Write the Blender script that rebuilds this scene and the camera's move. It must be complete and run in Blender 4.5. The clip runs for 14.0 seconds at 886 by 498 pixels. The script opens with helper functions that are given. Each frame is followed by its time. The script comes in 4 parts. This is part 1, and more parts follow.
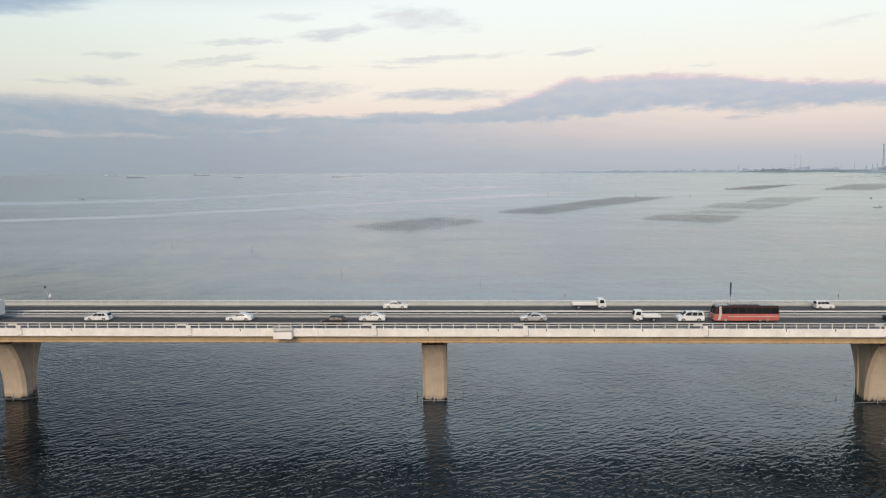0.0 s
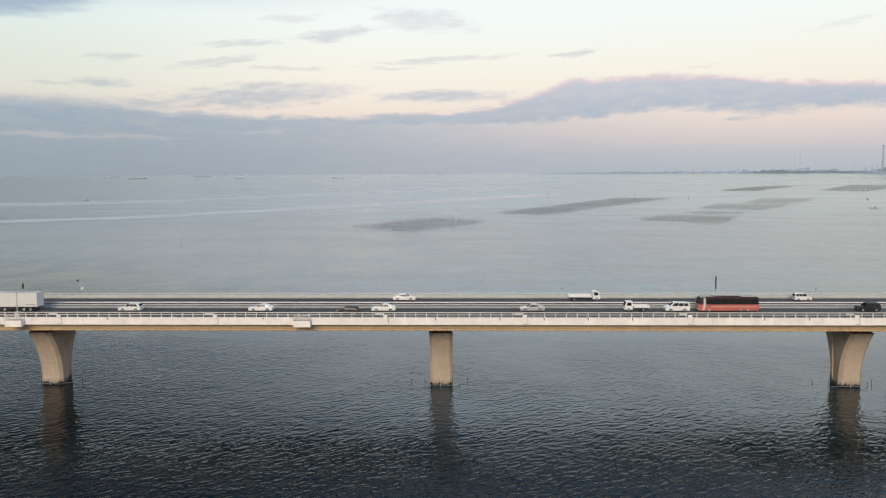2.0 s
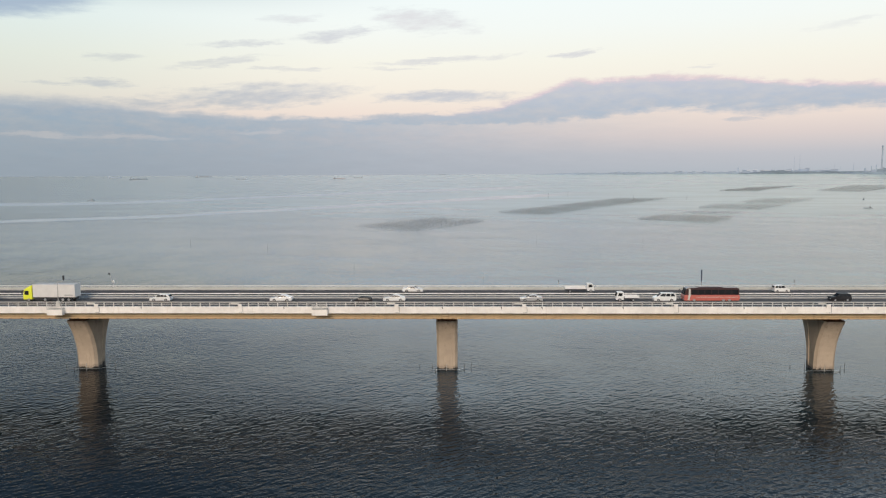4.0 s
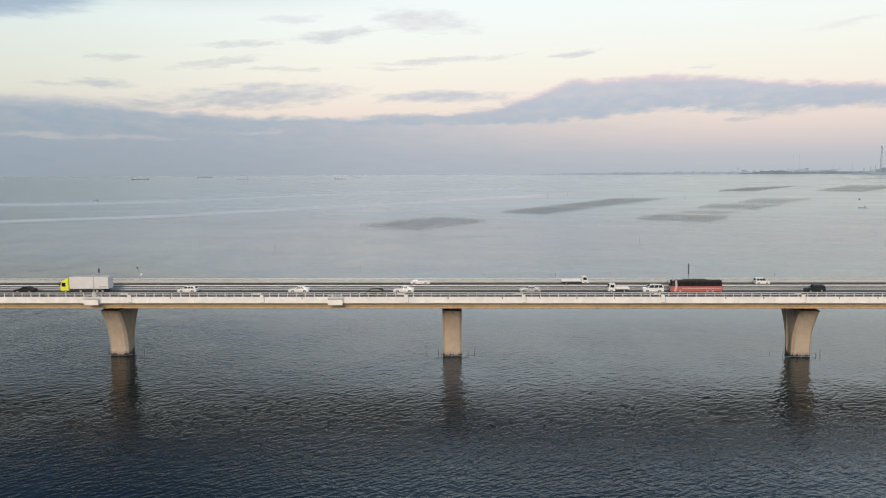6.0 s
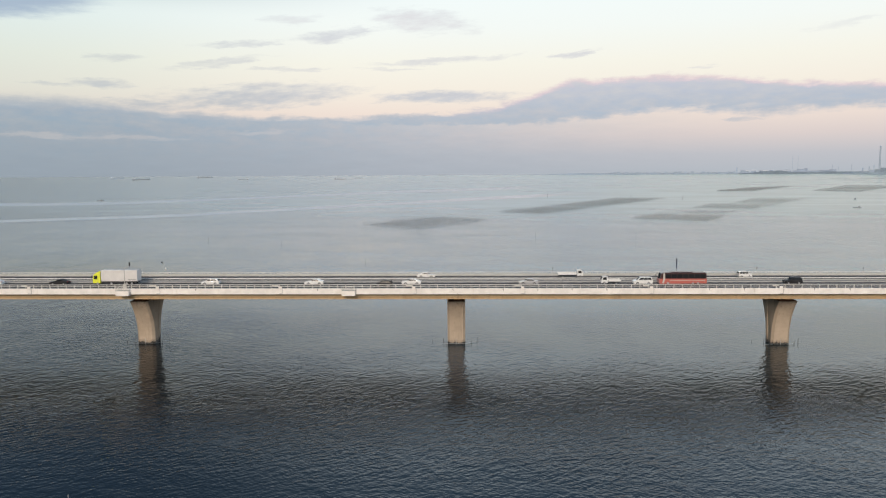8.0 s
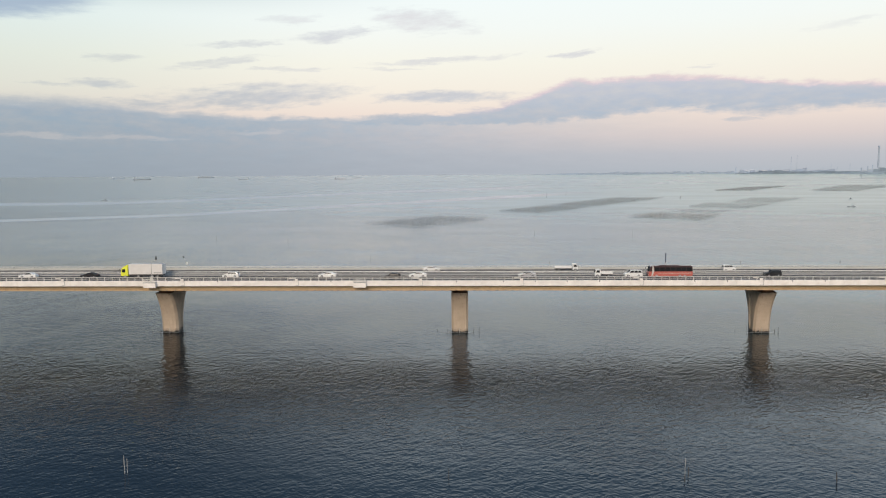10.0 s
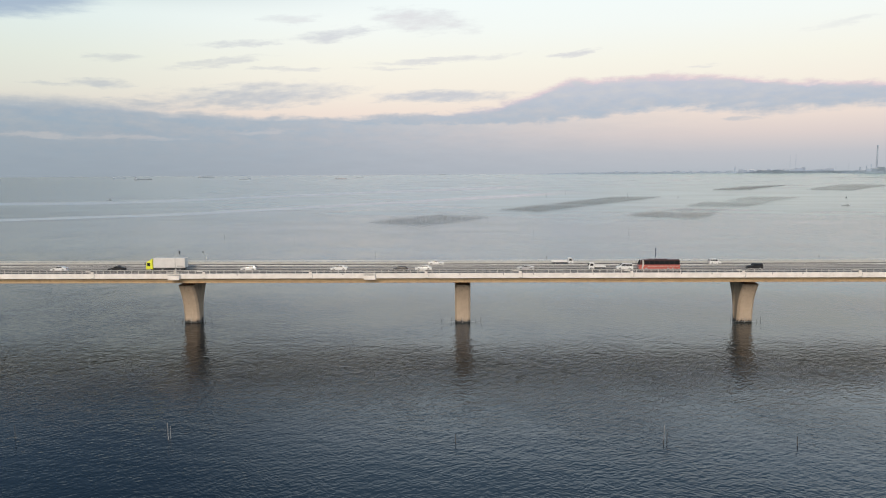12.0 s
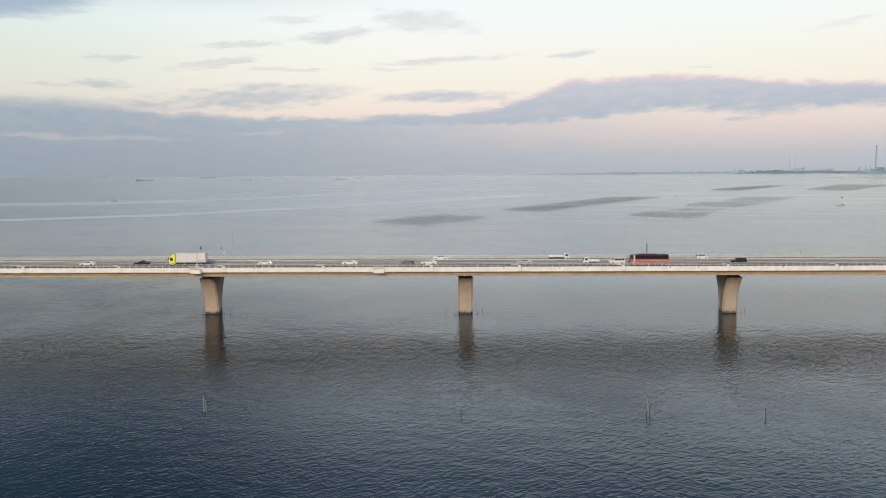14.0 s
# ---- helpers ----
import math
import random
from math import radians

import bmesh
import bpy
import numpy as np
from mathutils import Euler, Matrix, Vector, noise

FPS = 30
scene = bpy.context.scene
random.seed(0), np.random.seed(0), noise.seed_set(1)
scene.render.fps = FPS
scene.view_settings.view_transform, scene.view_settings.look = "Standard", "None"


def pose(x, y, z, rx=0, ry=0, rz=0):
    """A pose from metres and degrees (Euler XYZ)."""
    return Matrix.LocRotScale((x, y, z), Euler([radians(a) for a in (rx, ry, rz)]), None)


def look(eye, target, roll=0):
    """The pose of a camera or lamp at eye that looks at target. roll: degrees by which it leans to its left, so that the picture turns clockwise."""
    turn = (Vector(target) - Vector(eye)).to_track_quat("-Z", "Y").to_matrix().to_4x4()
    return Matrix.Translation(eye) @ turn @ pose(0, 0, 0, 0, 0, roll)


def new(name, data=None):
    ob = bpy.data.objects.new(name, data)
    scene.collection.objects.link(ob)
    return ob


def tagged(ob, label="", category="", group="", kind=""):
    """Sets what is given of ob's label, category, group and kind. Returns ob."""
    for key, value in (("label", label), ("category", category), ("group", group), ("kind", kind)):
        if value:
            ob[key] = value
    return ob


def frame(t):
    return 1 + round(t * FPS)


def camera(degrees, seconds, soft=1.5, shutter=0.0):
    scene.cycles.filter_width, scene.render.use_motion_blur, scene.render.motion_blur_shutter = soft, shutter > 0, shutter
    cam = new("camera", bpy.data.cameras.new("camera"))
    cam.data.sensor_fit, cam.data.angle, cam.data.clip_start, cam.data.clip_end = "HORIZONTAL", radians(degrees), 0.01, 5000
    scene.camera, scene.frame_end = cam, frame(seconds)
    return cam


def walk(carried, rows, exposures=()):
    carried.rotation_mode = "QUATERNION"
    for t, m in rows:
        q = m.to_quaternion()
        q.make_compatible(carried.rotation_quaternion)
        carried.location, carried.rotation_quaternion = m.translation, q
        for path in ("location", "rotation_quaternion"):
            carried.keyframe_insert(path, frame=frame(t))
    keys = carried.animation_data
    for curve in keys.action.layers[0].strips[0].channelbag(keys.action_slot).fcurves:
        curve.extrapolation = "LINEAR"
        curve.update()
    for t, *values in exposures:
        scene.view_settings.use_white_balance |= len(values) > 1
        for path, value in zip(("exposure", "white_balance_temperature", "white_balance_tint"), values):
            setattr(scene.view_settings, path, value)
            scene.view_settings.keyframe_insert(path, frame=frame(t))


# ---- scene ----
# camera: a drone that backs slowly away from the bridge
cam = camera(61.2, 14.0, soft=1.2)
PATH = [
    (0, (5.058, -135.554, 42.677), (2.253, -36.144, 32.203), -0.277),
    (0.5, (4.877, -138.221, 42.709), (2.062, -38.805, 32.291), -0.275),
    (1, (4.688, -141.024, 42.744), (1.861, -41.604, 32.368), -0.274),
    (1.5, (4.492, -143.941, 42.780), (1.652, -44.518, 32.433), -0.273),
    (2, (4.291, -146.952, 42.819), (1.439, -47.527, 32.495), -0.272),
    (2.5, (4.084, -150.038, 42.859), (1.220, -50.612, 32.552), -0.272),
    (3, (3.873, -153.186, 42.900), (0.998, -53.759, 32.607), -0.273),
    (5.5, (2.788, -169.487, 43.114), (-0.114, -70.055, 32.869), -0.282),
    (6, (2.570, -172.816, 43.157), (-0.332, -73.384, 32.921), -0.286),
    (6.5, (2.353, -176.161, 43.200), (-0.548, -76.728, 32.971), -0.289),
    (7, (2.137, -179.521, 43.242), (-0.759, -80.087, 33.018), -0.293),
    (7.5, (1.923, -182.896, 43.283), (-0.969, -83.462, 33.063), -0.298),
    (8, (1.711, -186.288, 43.322), (-1.174, -86.853, 33.104), -0.303),
    (10.5, (0.683, -203.567, 43.493), (-2.162, -104.135, 33.242), -0.336),
    (11, (0.484, -207.100, 43.519), (-2.354, -107.669, 33.255), -0.344),
    (11.5, (0.288, -210.663, 43.543), (-2.547, -111.233, 33.269), -0.352),
    (12, (0.092, -214.256, 43.564), (-2.741, -114.826, 33.281), -0.361),
    (12.5, (-0.101, -217.878, 43.581), (-2.934, -118.449, 33.297), -0.370),
    (13, (-0.294, -221.526, 43.594), (-3.134, -122.096, 33.315), -0.380),
    (13.5, (-0.486, -225.199, 43.604), (-3.336, -125.768, 33.344), -0.390),
    (14, (-0.679, -228.891, 43.609), (-3.547, -129.456, 33.387), -0.401),
]
walk(cam, [(t, look(eye, target, roll)) for t, eye, target, roll in PATH])


# ---------------------------------------------------------------- node helpers
def srgb(r, g, b):
    def one(v):
        v /= 255.0
        return v / 12.92 if v <= 0.04045 else ((v + 0.055) / 1.055) ** 2.4
    return (one(r), one(g), one(b), 1.0)


class Nodes:
    """Short forms for wiring shader nodes."""

    def __init__(self, tree):
        self.tree = tree
        tree.nodes.clear()

    def make(self, kind, **props):
        n = self.tree.nodes.new(kind)
        for k, v in props.items():
            setattr(n, k, v)
        return n

    def plug(self, socket, value):
        if isinstance(value, bpy.types.NodeSocket):
            self.tree.links.new(value, socket)
        else:
            socket.default_value = value

    def math(self, op, a, b=0.0, c=0.0, clamp=False):
        n = self.make("ShaderNodeMath", operation=op, use_clamp=clamp)
        for s, v in zip(n.inputs, (a, b, c)):
            self.plug(s, v)
        return n.outputs[0]

    def remap(self, v, a, b, c=0.0, d=1.0, smooth=True):
        n = self.make("ShaderNodeMapRange", interpolation_type="SMOOTHSTEP" if smooth else "LINEAR")
        for s, w in zip(n.inputs, (v, a, b, c, d)):
            self.plug(s, w)
        return n.outputs[0]

    def mix(self, f, a, b, blend="MIX"):
        n = self.make("ShaderNodeMix", data_type="RGBA", blend_type=blend)
        self.plug(n.inputs[0], f)
        self.plug(n.inputs[6], a)
        self.plug(n.inputs[7], b)
        return n.outputs[2]

    def ramp(self, f, stops):
        n = self.make("ShaderNodeValToRGB")
        e = n.color_ramp.elements
        while len(e) < len(stops):
            e.new(0.5)
        for el, (p, c) in zip(e, stops):
            el.position, el.color = p, c
        self.plug(n.inputs[0], f)
        return n.outputs[0]

    def table(self, f, pairs, lo, hi, top):
        """A piecewise straight curve of f, through the pairs, for values from 0 to top."""
        return self.math("MULTIPLY", self.ramp(
            self.remap(f, lo, hi, smooth=False),
            [((p - lo) / (hi - lo), (max(v, 0) / top,) * 3 + (1,)) for p, v in pairs]), top)

    def noise(self, vec, scale, detail=3.0, rough=0.5, colour=False):
        n = self.make("ShaderNodeTexNoise")
        self.plug(n.inputs["Vector"], vec)
        n.inputs["Scale"].default_value, n.inputs["Detail"].default_value = scale, detail
        n.inputs["Roughness"].default_value = rough
        return n.outputs[1] if colour else n.outputs[0]

    def xyz(self, x, y, z):
        n = self.make("ShaderNodeCombineXYZ")
        for s, v in zip(n.inputs, (x, y, z)):
            self.plug(s, v)
        return n.outputs[0]

    def split(self, v):
        n = self.make("ShaderNodeSeparateXYZ")
        self.plug(n.inputs[0], v)
        return n.outputs


# ---------------------------------------------------------------- sky and sun
SUN_EL, SUN_AZ = 25.0, 191.0          # low behind the drone, a little to its left
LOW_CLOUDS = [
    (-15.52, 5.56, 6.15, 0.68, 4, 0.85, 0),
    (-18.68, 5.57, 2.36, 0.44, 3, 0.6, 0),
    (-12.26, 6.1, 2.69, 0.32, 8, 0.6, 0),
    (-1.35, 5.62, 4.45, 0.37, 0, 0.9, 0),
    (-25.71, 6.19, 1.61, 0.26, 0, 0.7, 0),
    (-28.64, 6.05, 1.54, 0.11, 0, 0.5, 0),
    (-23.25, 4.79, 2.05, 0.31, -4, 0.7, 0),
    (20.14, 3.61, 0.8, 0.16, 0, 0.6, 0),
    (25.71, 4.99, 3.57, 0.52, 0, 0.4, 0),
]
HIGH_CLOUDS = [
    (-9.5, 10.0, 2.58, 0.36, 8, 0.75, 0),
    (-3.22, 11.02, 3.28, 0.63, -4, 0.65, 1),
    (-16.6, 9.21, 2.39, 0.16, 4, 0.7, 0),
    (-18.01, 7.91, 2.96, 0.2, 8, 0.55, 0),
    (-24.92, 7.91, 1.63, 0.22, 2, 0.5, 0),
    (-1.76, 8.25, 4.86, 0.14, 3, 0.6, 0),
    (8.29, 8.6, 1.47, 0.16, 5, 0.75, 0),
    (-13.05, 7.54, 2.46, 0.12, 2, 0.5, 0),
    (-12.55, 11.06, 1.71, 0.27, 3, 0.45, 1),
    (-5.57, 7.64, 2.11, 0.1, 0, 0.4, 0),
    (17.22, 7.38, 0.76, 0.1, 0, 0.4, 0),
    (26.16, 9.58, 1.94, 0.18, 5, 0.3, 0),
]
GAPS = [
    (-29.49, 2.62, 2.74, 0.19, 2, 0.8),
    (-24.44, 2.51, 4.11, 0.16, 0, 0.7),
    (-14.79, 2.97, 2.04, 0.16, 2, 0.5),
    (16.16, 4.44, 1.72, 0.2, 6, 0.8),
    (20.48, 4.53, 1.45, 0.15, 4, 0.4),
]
BANK_TOP = [(-31.8, 5.03), (-28.52, 5.06), (-25.06, 4.85), (-21.41, 4.25), (-15.57, 4.06), (-9.41, 3.91), (-5.18, 4.21), (-1.35, 4.25), (2.48, 4.8), (5.0, 5.6), (7.49, 6.53), (11.57, 6.74), (16.29, 6.72), (20.78, 6.32), (23.63, 5.87), (28.54, 5.59)]
BANK_BOTTOM = [(-30.0, 3.3), (0.35, 3.2), (2.48, 3.3), (5.86, 3.43), (9.59, 3.66), (12.43, 4.14), (16.36, 4.2), (21.23, 3.81), (24.74, 3.99), (28.61, 4.15)]
world = bpy.data.worlds.new("evening_sky")
scene.world = world
world.use_nodes = True
w = Nodes(world.node_tree)
sx, sy, sz = w.split(w.make("ShaderNodeTexCoord").outputs["Generated"])
az = w.math("MULTIPLY", w.math("ARCTAN2", sx, sy), 180 / math.pi)
el = w.math("MULTIPLY", w.math("ARCSINE", sz), 180 / math.pi)
# streaky warp, so that no cloud has a clean edge
lay = w.xyz(w.math("MULTIPLY", az, 0.16), w.math("MULTIPLY", el, 0.9), 0.0)
n1 = w.math("SUBTRACT", w.noise(lay, 1.9, 7, 0.68), 0.5)
n2 = w.math("SUBTRACT", w.noise(w.xyz(w.math("MULTIPLY", az, 0.3), w.math("MULTIPLY", el, 1.7), 4.0), 1.6, 7, 0.7), 0.5)
n3 = w.math("SUBTRACT", w.noise(w.xyz(w.math("MULTIPLY", az, 0.5), w.math("MULTIPLY", w.math("SUBTRACT", el, w.math("MULTIPLY", az, 0.09)), 2.0), 9.0), 1.25, 7, 0.6), 0.5)
n4 = w.math("SUBTRACT", w.noise(w.xyz(w.math("MULTIPLY", az, 0.55), w.math("MULTIPLY", el, 1.5), 13.0), 1.0, 6, 0.62), 0.5)  # billows
el_n = w.math("ADD", el, w.math("MULTIPLY", n1, 1.1))
az_n = w.math("ADD", az, w.math("MULTIPLY", n2, 4.5))
clear = w.ramp(w.remap(el, 0.0, 45.0, smooth=False), [
    (0.0, srgb(181, 187, 195)), (1.2 / 45, srgb(192, 193, 199)), (2.6 / 45, srgb(220, 208, 205)), (4.3 / 45, srgb(241, 225, 214)),
    (6.0 / 45, srgb(246, 238, 225)), (8.0 / 45, srgb(247, 245, 233)), (10.5 / 45, srgb(245, 250, 246)), (13 / 45, srgb(243, 252, 252)),
    (15 / 45, (1.68, 1.86, 1.96, 1)), (18 / 45, (1.27, 1.49, 1.65, 1)), (24 / 45, srgb(161, 194, 223)), (1.0, srgb(116, 150, 186))])
# assumed cloud deck, unseen above the view, thickens left and dims the water there
deck = w.math("MULTIPLY", w.math("MULTIPLY", w.remap(el, 10.8, 16.0), w.remap(el, 18.0, 27.0, 1.0, 0.8)), w.remap(az, 0, -27))
clear = w.mix(deck, clear, w.mix(1.0, clear, (0.16, 0.195, 0.255, 1), "MULTIPLY"))
left_dim = w.remap(az, 2, -34)
clear = w.mix(w.remap(az, -6, -36), clear, w.mix(1.0, clear, (0.81, 0.88, 0.89, 1), "MULTIPLY"))
bank_colour = w.ramp(w.remap(el, 0.0, 7.0, smooth=False), [
    (0.0, srgb(169, 176, 186)), (2.0 / 7, srgb(172, 181, 192)), (3.6 / 7, srgb(173, 185, 198)), (5.0 / 7, srgb(180, 190, 204)), (1.0, srgb(200, 201, 212))])
bank_colour = w.mix(left_dim, bank_colour, w.mix(1.0, bank_colour, (0.76, 0.82, 0.84, 1), "MULTIPLY"))
top = w.math("ADD", w.table(az, BANK_TOP, -32, 30, 10), 0.18)
bottom = w.math("SUBTRACT", w.table(az, [(p, v + 1.5) for p, v in BANK_BOTTOM], -32, 30, 10), 1.5)
puff = w.math("SUBTRACT", w.noise(w.xyz(w.math("MULTIPLY", az, 0.22), 0.0, 3.0), 1.0, 5, 0.6), 0.5)
el_f = w.math("ADD", w.math("ADD", el, w.math("ADD", w.math("MULTIPLY", n2, 0.6), w.math("MULTIPLY", n4, 1.0))), w.math("MULTIPLY", puff, 0.7))
edge_soft = w.remap(az, -30, -8, 0.42, 1.0)  # the bank frays out to the left
m_top = w.remap(w.math("MULTIPLY", w.math("SUBTRACT", top, w.math("ADD", el_f, w.math("MULTIPLY", n1, 0.5))), edge_soft), -0.12, 0.38)
m_bot = w.remap(w.math("SUBTRACT", el_f, bottom), -0.25, 0.55)
m_bot = w.math("MAXIMUM", m_bot, w.remap(w.math("ADD", az, w.math("MULTIPLY", n1, 12.0)), 24, -16))
mask = w.math("MULTIPLY", w.math("MULTIPLY", m_top, m_bot), w.math("ADD", 0.88, w.math("ADD", w.math("MULTIPLY", n1, 0.4), w.math("MULTIPLY", n4, 0.75))), clamp=True)


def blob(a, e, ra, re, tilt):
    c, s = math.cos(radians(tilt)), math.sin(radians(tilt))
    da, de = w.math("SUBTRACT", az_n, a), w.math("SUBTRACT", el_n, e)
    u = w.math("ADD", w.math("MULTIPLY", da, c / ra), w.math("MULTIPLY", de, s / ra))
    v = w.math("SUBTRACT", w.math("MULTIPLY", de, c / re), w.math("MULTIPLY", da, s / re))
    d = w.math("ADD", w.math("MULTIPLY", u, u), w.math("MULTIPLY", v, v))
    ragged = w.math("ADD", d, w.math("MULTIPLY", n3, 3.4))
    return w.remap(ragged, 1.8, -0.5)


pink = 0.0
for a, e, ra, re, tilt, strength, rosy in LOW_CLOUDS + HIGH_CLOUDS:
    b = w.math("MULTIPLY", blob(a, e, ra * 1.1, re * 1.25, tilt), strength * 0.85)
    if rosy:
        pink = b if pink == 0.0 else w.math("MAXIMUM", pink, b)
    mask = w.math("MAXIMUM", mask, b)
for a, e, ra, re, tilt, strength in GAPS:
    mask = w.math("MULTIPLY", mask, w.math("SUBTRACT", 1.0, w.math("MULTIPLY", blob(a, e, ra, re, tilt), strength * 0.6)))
# rosy upper rim of the bank, where the last sun still reaches it
rim = w.math("MULTIPLY", w.remap(w.math("ABSOLUTE", w.math("SUBTRACT", w.math("SUBTRACT", top, el_f), 0.15)), 0.45, 0.0), w.remap(az, -4, 8))
cloud_colour = w.mix(w.math("MULTIPLY", rim, 0.7), bank_colour, srgb(236, 207, 212))
cloud_colour = w.mix(w.math("MULTIPLY", pink, 0.5), cloud_colour, srgb(235, 214, 214))
# thicker and thinner rolls inside the clouds
rolls = w.math("ADD", 1.0, w.math("ADD", w.math("MULTIPLY", n4, 0.22), w.math("MULTIPLY", n1, 0.26)))
cloud_colour = w.mix(1.0, cloud_colour, w.xyz(rolls, w.math("ADD", w.math("MULTIPLY", rolls, 0.9), 0.1), w.math("ADD", w.math("MULTIPLY", rolls, 0.8), 0.2)), "MULTIPLY")
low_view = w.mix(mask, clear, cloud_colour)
# the smooth blue-grey cloud high on the left
cu, cv = w.math("MULTIPLY", w.math("ADD", az, 33.5), 1 / 8.5), w.math("MULTIPLY", w.math("SUBTRACT", w.math("ADD", el_n, w.math("MULTIPLY", az, -0.05)), 13.2), 1 / 1.75)
corner = w.remap(w.math("ADD", w.math("ADD", w.math("MULTIPLY", cu, cu), w.math("MULTIPLY", cv, cv)), w.math("MULTIPLY", n2, 0.6)), 1.25, 0.3)
low_view = w.mix(w.math("MULTIPLY", corner, 0.9), low_view, srgb(163, 181, 202))
# overhead and behind, the plain clear evening sky
nishita = w.make("ShaderNodeTexSky", sky_type="NISHITA", sun_disc=False, sun_elevation=radians(SUN_EL), sun_rotation=radians(SUN_AZ), altitude=40)
high = w.mix(1.0, nishita.outputs[0], (0.11, 0.11, 0.11, 1), "MULTIPLY")
sky = w.mix(w.remap(el, 30.0, 65.0), low_view, high)
ground_side = w.mix(w.remap(el, -0.8, -0.15), srgb(168, 177, 186), sky)
bg = w.make("ShaderNodeBackground")
w.plug(bg.inputs[0], ground_side)
bg.inputs[1].default_value = 1.0
w.tree.links.new(bg.outputs[0], w.make("ShaderNodeOutputWorld").inputs[0])

sun = new("low_sun", bpy.data.lights.new("low_sun", "SUN"))
sun.data.energy, sun.data.angle, sun.data.color = 2.45, radians(22), (1.0, 0.83, 0.66)
sd = Vector((math.sin(radians(SUN_AZ)) * math.cos(radians(SUN_EL)), math.cos(radians(SUN_AZ)) * math.cos(radians(SUN_EL)), math.sin(radians(SUN_EL))))
sun.matrix_world = look(sd * 300, (0, 0, 0))


# ---------------------------------------------------------------- materials
def material(name):
    m = bpy.data.materials.new(name)
    m.use_nodes = True
    k = Nodes(m.node_tree)
    bsdf = k.make("ShaderNodeBsdfPrincipled")
    k.tree.links.new(bsdf.outputs[0], k.make("ShaderNodeOutputMaterial").inputs[0])
    return m, k, bsdf


def bumped(k, bsdf, height, distance, strength=1.0):
    b = k.make("ShaderNodeBump")
    b.inputs["Strength"].default_value, b.inputs["Distance"].default_value = strength, distance
    k.plug(b.inputs["Height"], height)
    k.plug(bsdf.inputs["Normal"], b.outputs[0])


def place(k):
    return k.make("ShaderNodeNewGeometry").outputs["Position"]


def plain(name, colour, rough=0.5, metal=0.0, grain=0.12, scale=3.0, coat=0.0, gloss=0.5):
    """Paint, metal or rubber with soft large and fine variation."""
    m, k, bsdf = material(name)
    at = place(k)
    v = k.math("ADD", k.math("MULTIPLY", k.noise(at, scale, 4), 0.6), k.math("MULTIPLY", k.noise(at, scale * 9, 2), 0.4))
    rnd = k.make("ShaderNodeObjectInfo").outputs["Random"]
    v = k.math("ADD", v, k.math("MULTIPLY", k.math("SUBTRACT", rnd, 0.5), 0.25))
    dark = tuple(c * (1 - grain * 1.6) for c in colour) + (1,)
    light = tuple(min(1, c * (1 + grain)) for c in colour) + (1,)
    k.plug(bsdf.inputs["Base Color"], k.mix(k.remap(v, 0.25, 0.75), dark, light))
    k.plug(bsdf.inputs["Roughness"], k.remap(v, 0.2, 0.8, max(0, rough - 0.07), min(1, rough + 0.07)))
    bsdf.inputs["Metallic"].default_value = metal
    bsdf.inputs["Coat Weight"].default_value = coat
    bsdf.inputs["Specular IOR Level"].default_value = gloss
    return m


def weathered(name, colour, streak, rough=0.8, streak_amount=0.5, tide=False):
    """Concrete or painted steel with rain streaks running down it and blotches."""
    m, k, bsdf = material(name)
    at = place(k)
    x, y, z = k.split(at)
    blot = k.noise(at, 0.35, 5, 0.6)
    fine = k.noise(at, 6.0, 4, 0.6)
    run = k.noise(k.xyz(k.math("MULTIPLY", x, 1.7), k.math("MULTIPLY", y, 1.7), k.math("MULTIPLY", z, 0.12)), 1.0, 5, 0.65)
    base = k.mix(k.remap(blot, 0.3, 0.7), tuple(c * 0.9 for c in colour) + (1,), tuple(min(1, c * 1.08) for c in colour) + (1,))
    base = k.mix(k.math("MULTIPLY", k.remap(run, 0.52, 0.74), streak_amount), base, streak + (1,))
    base = k.mix(k.math("MULTIPLY", k.remap(fine, 0.35, 0.75), 0.12), base, tuple(c * 0.6 for c in colour) + (1,))
    rough_v = rough
    if tide:
        # rusty water runs down from the bearings
        drip = k.math("ADD", k.math("MULTIPLY", k.math("SUBTRACT", z, 12.7), 0.16), k.math("MULTIPLY", run, 2.2))
        base = k.mix(k.math("MULTIPLY", k.remap(drip, 0.6, 1.5), 0.5), base, (0.15, 0.09, 0.055, 1))
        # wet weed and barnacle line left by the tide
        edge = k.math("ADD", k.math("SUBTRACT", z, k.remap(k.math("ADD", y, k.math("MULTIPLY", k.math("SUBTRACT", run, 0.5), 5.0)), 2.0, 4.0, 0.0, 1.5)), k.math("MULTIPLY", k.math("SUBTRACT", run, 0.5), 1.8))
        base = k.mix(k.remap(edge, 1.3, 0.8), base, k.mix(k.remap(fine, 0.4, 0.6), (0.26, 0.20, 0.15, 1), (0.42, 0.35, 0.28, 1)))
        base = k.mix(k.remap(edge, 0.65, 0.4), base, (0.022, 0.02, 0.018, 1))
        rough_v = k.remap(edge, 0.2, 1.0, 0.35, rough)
    k.plug(bsdf.inputs["Base Color"], base)
    k.plug(bsdf.inputs["Roughness"], rough_v)
    bumped(k, bsdf, k.math("ADD", fine, k.math("MULTIPLY", blot, 2.0)), 0.02)
    return m


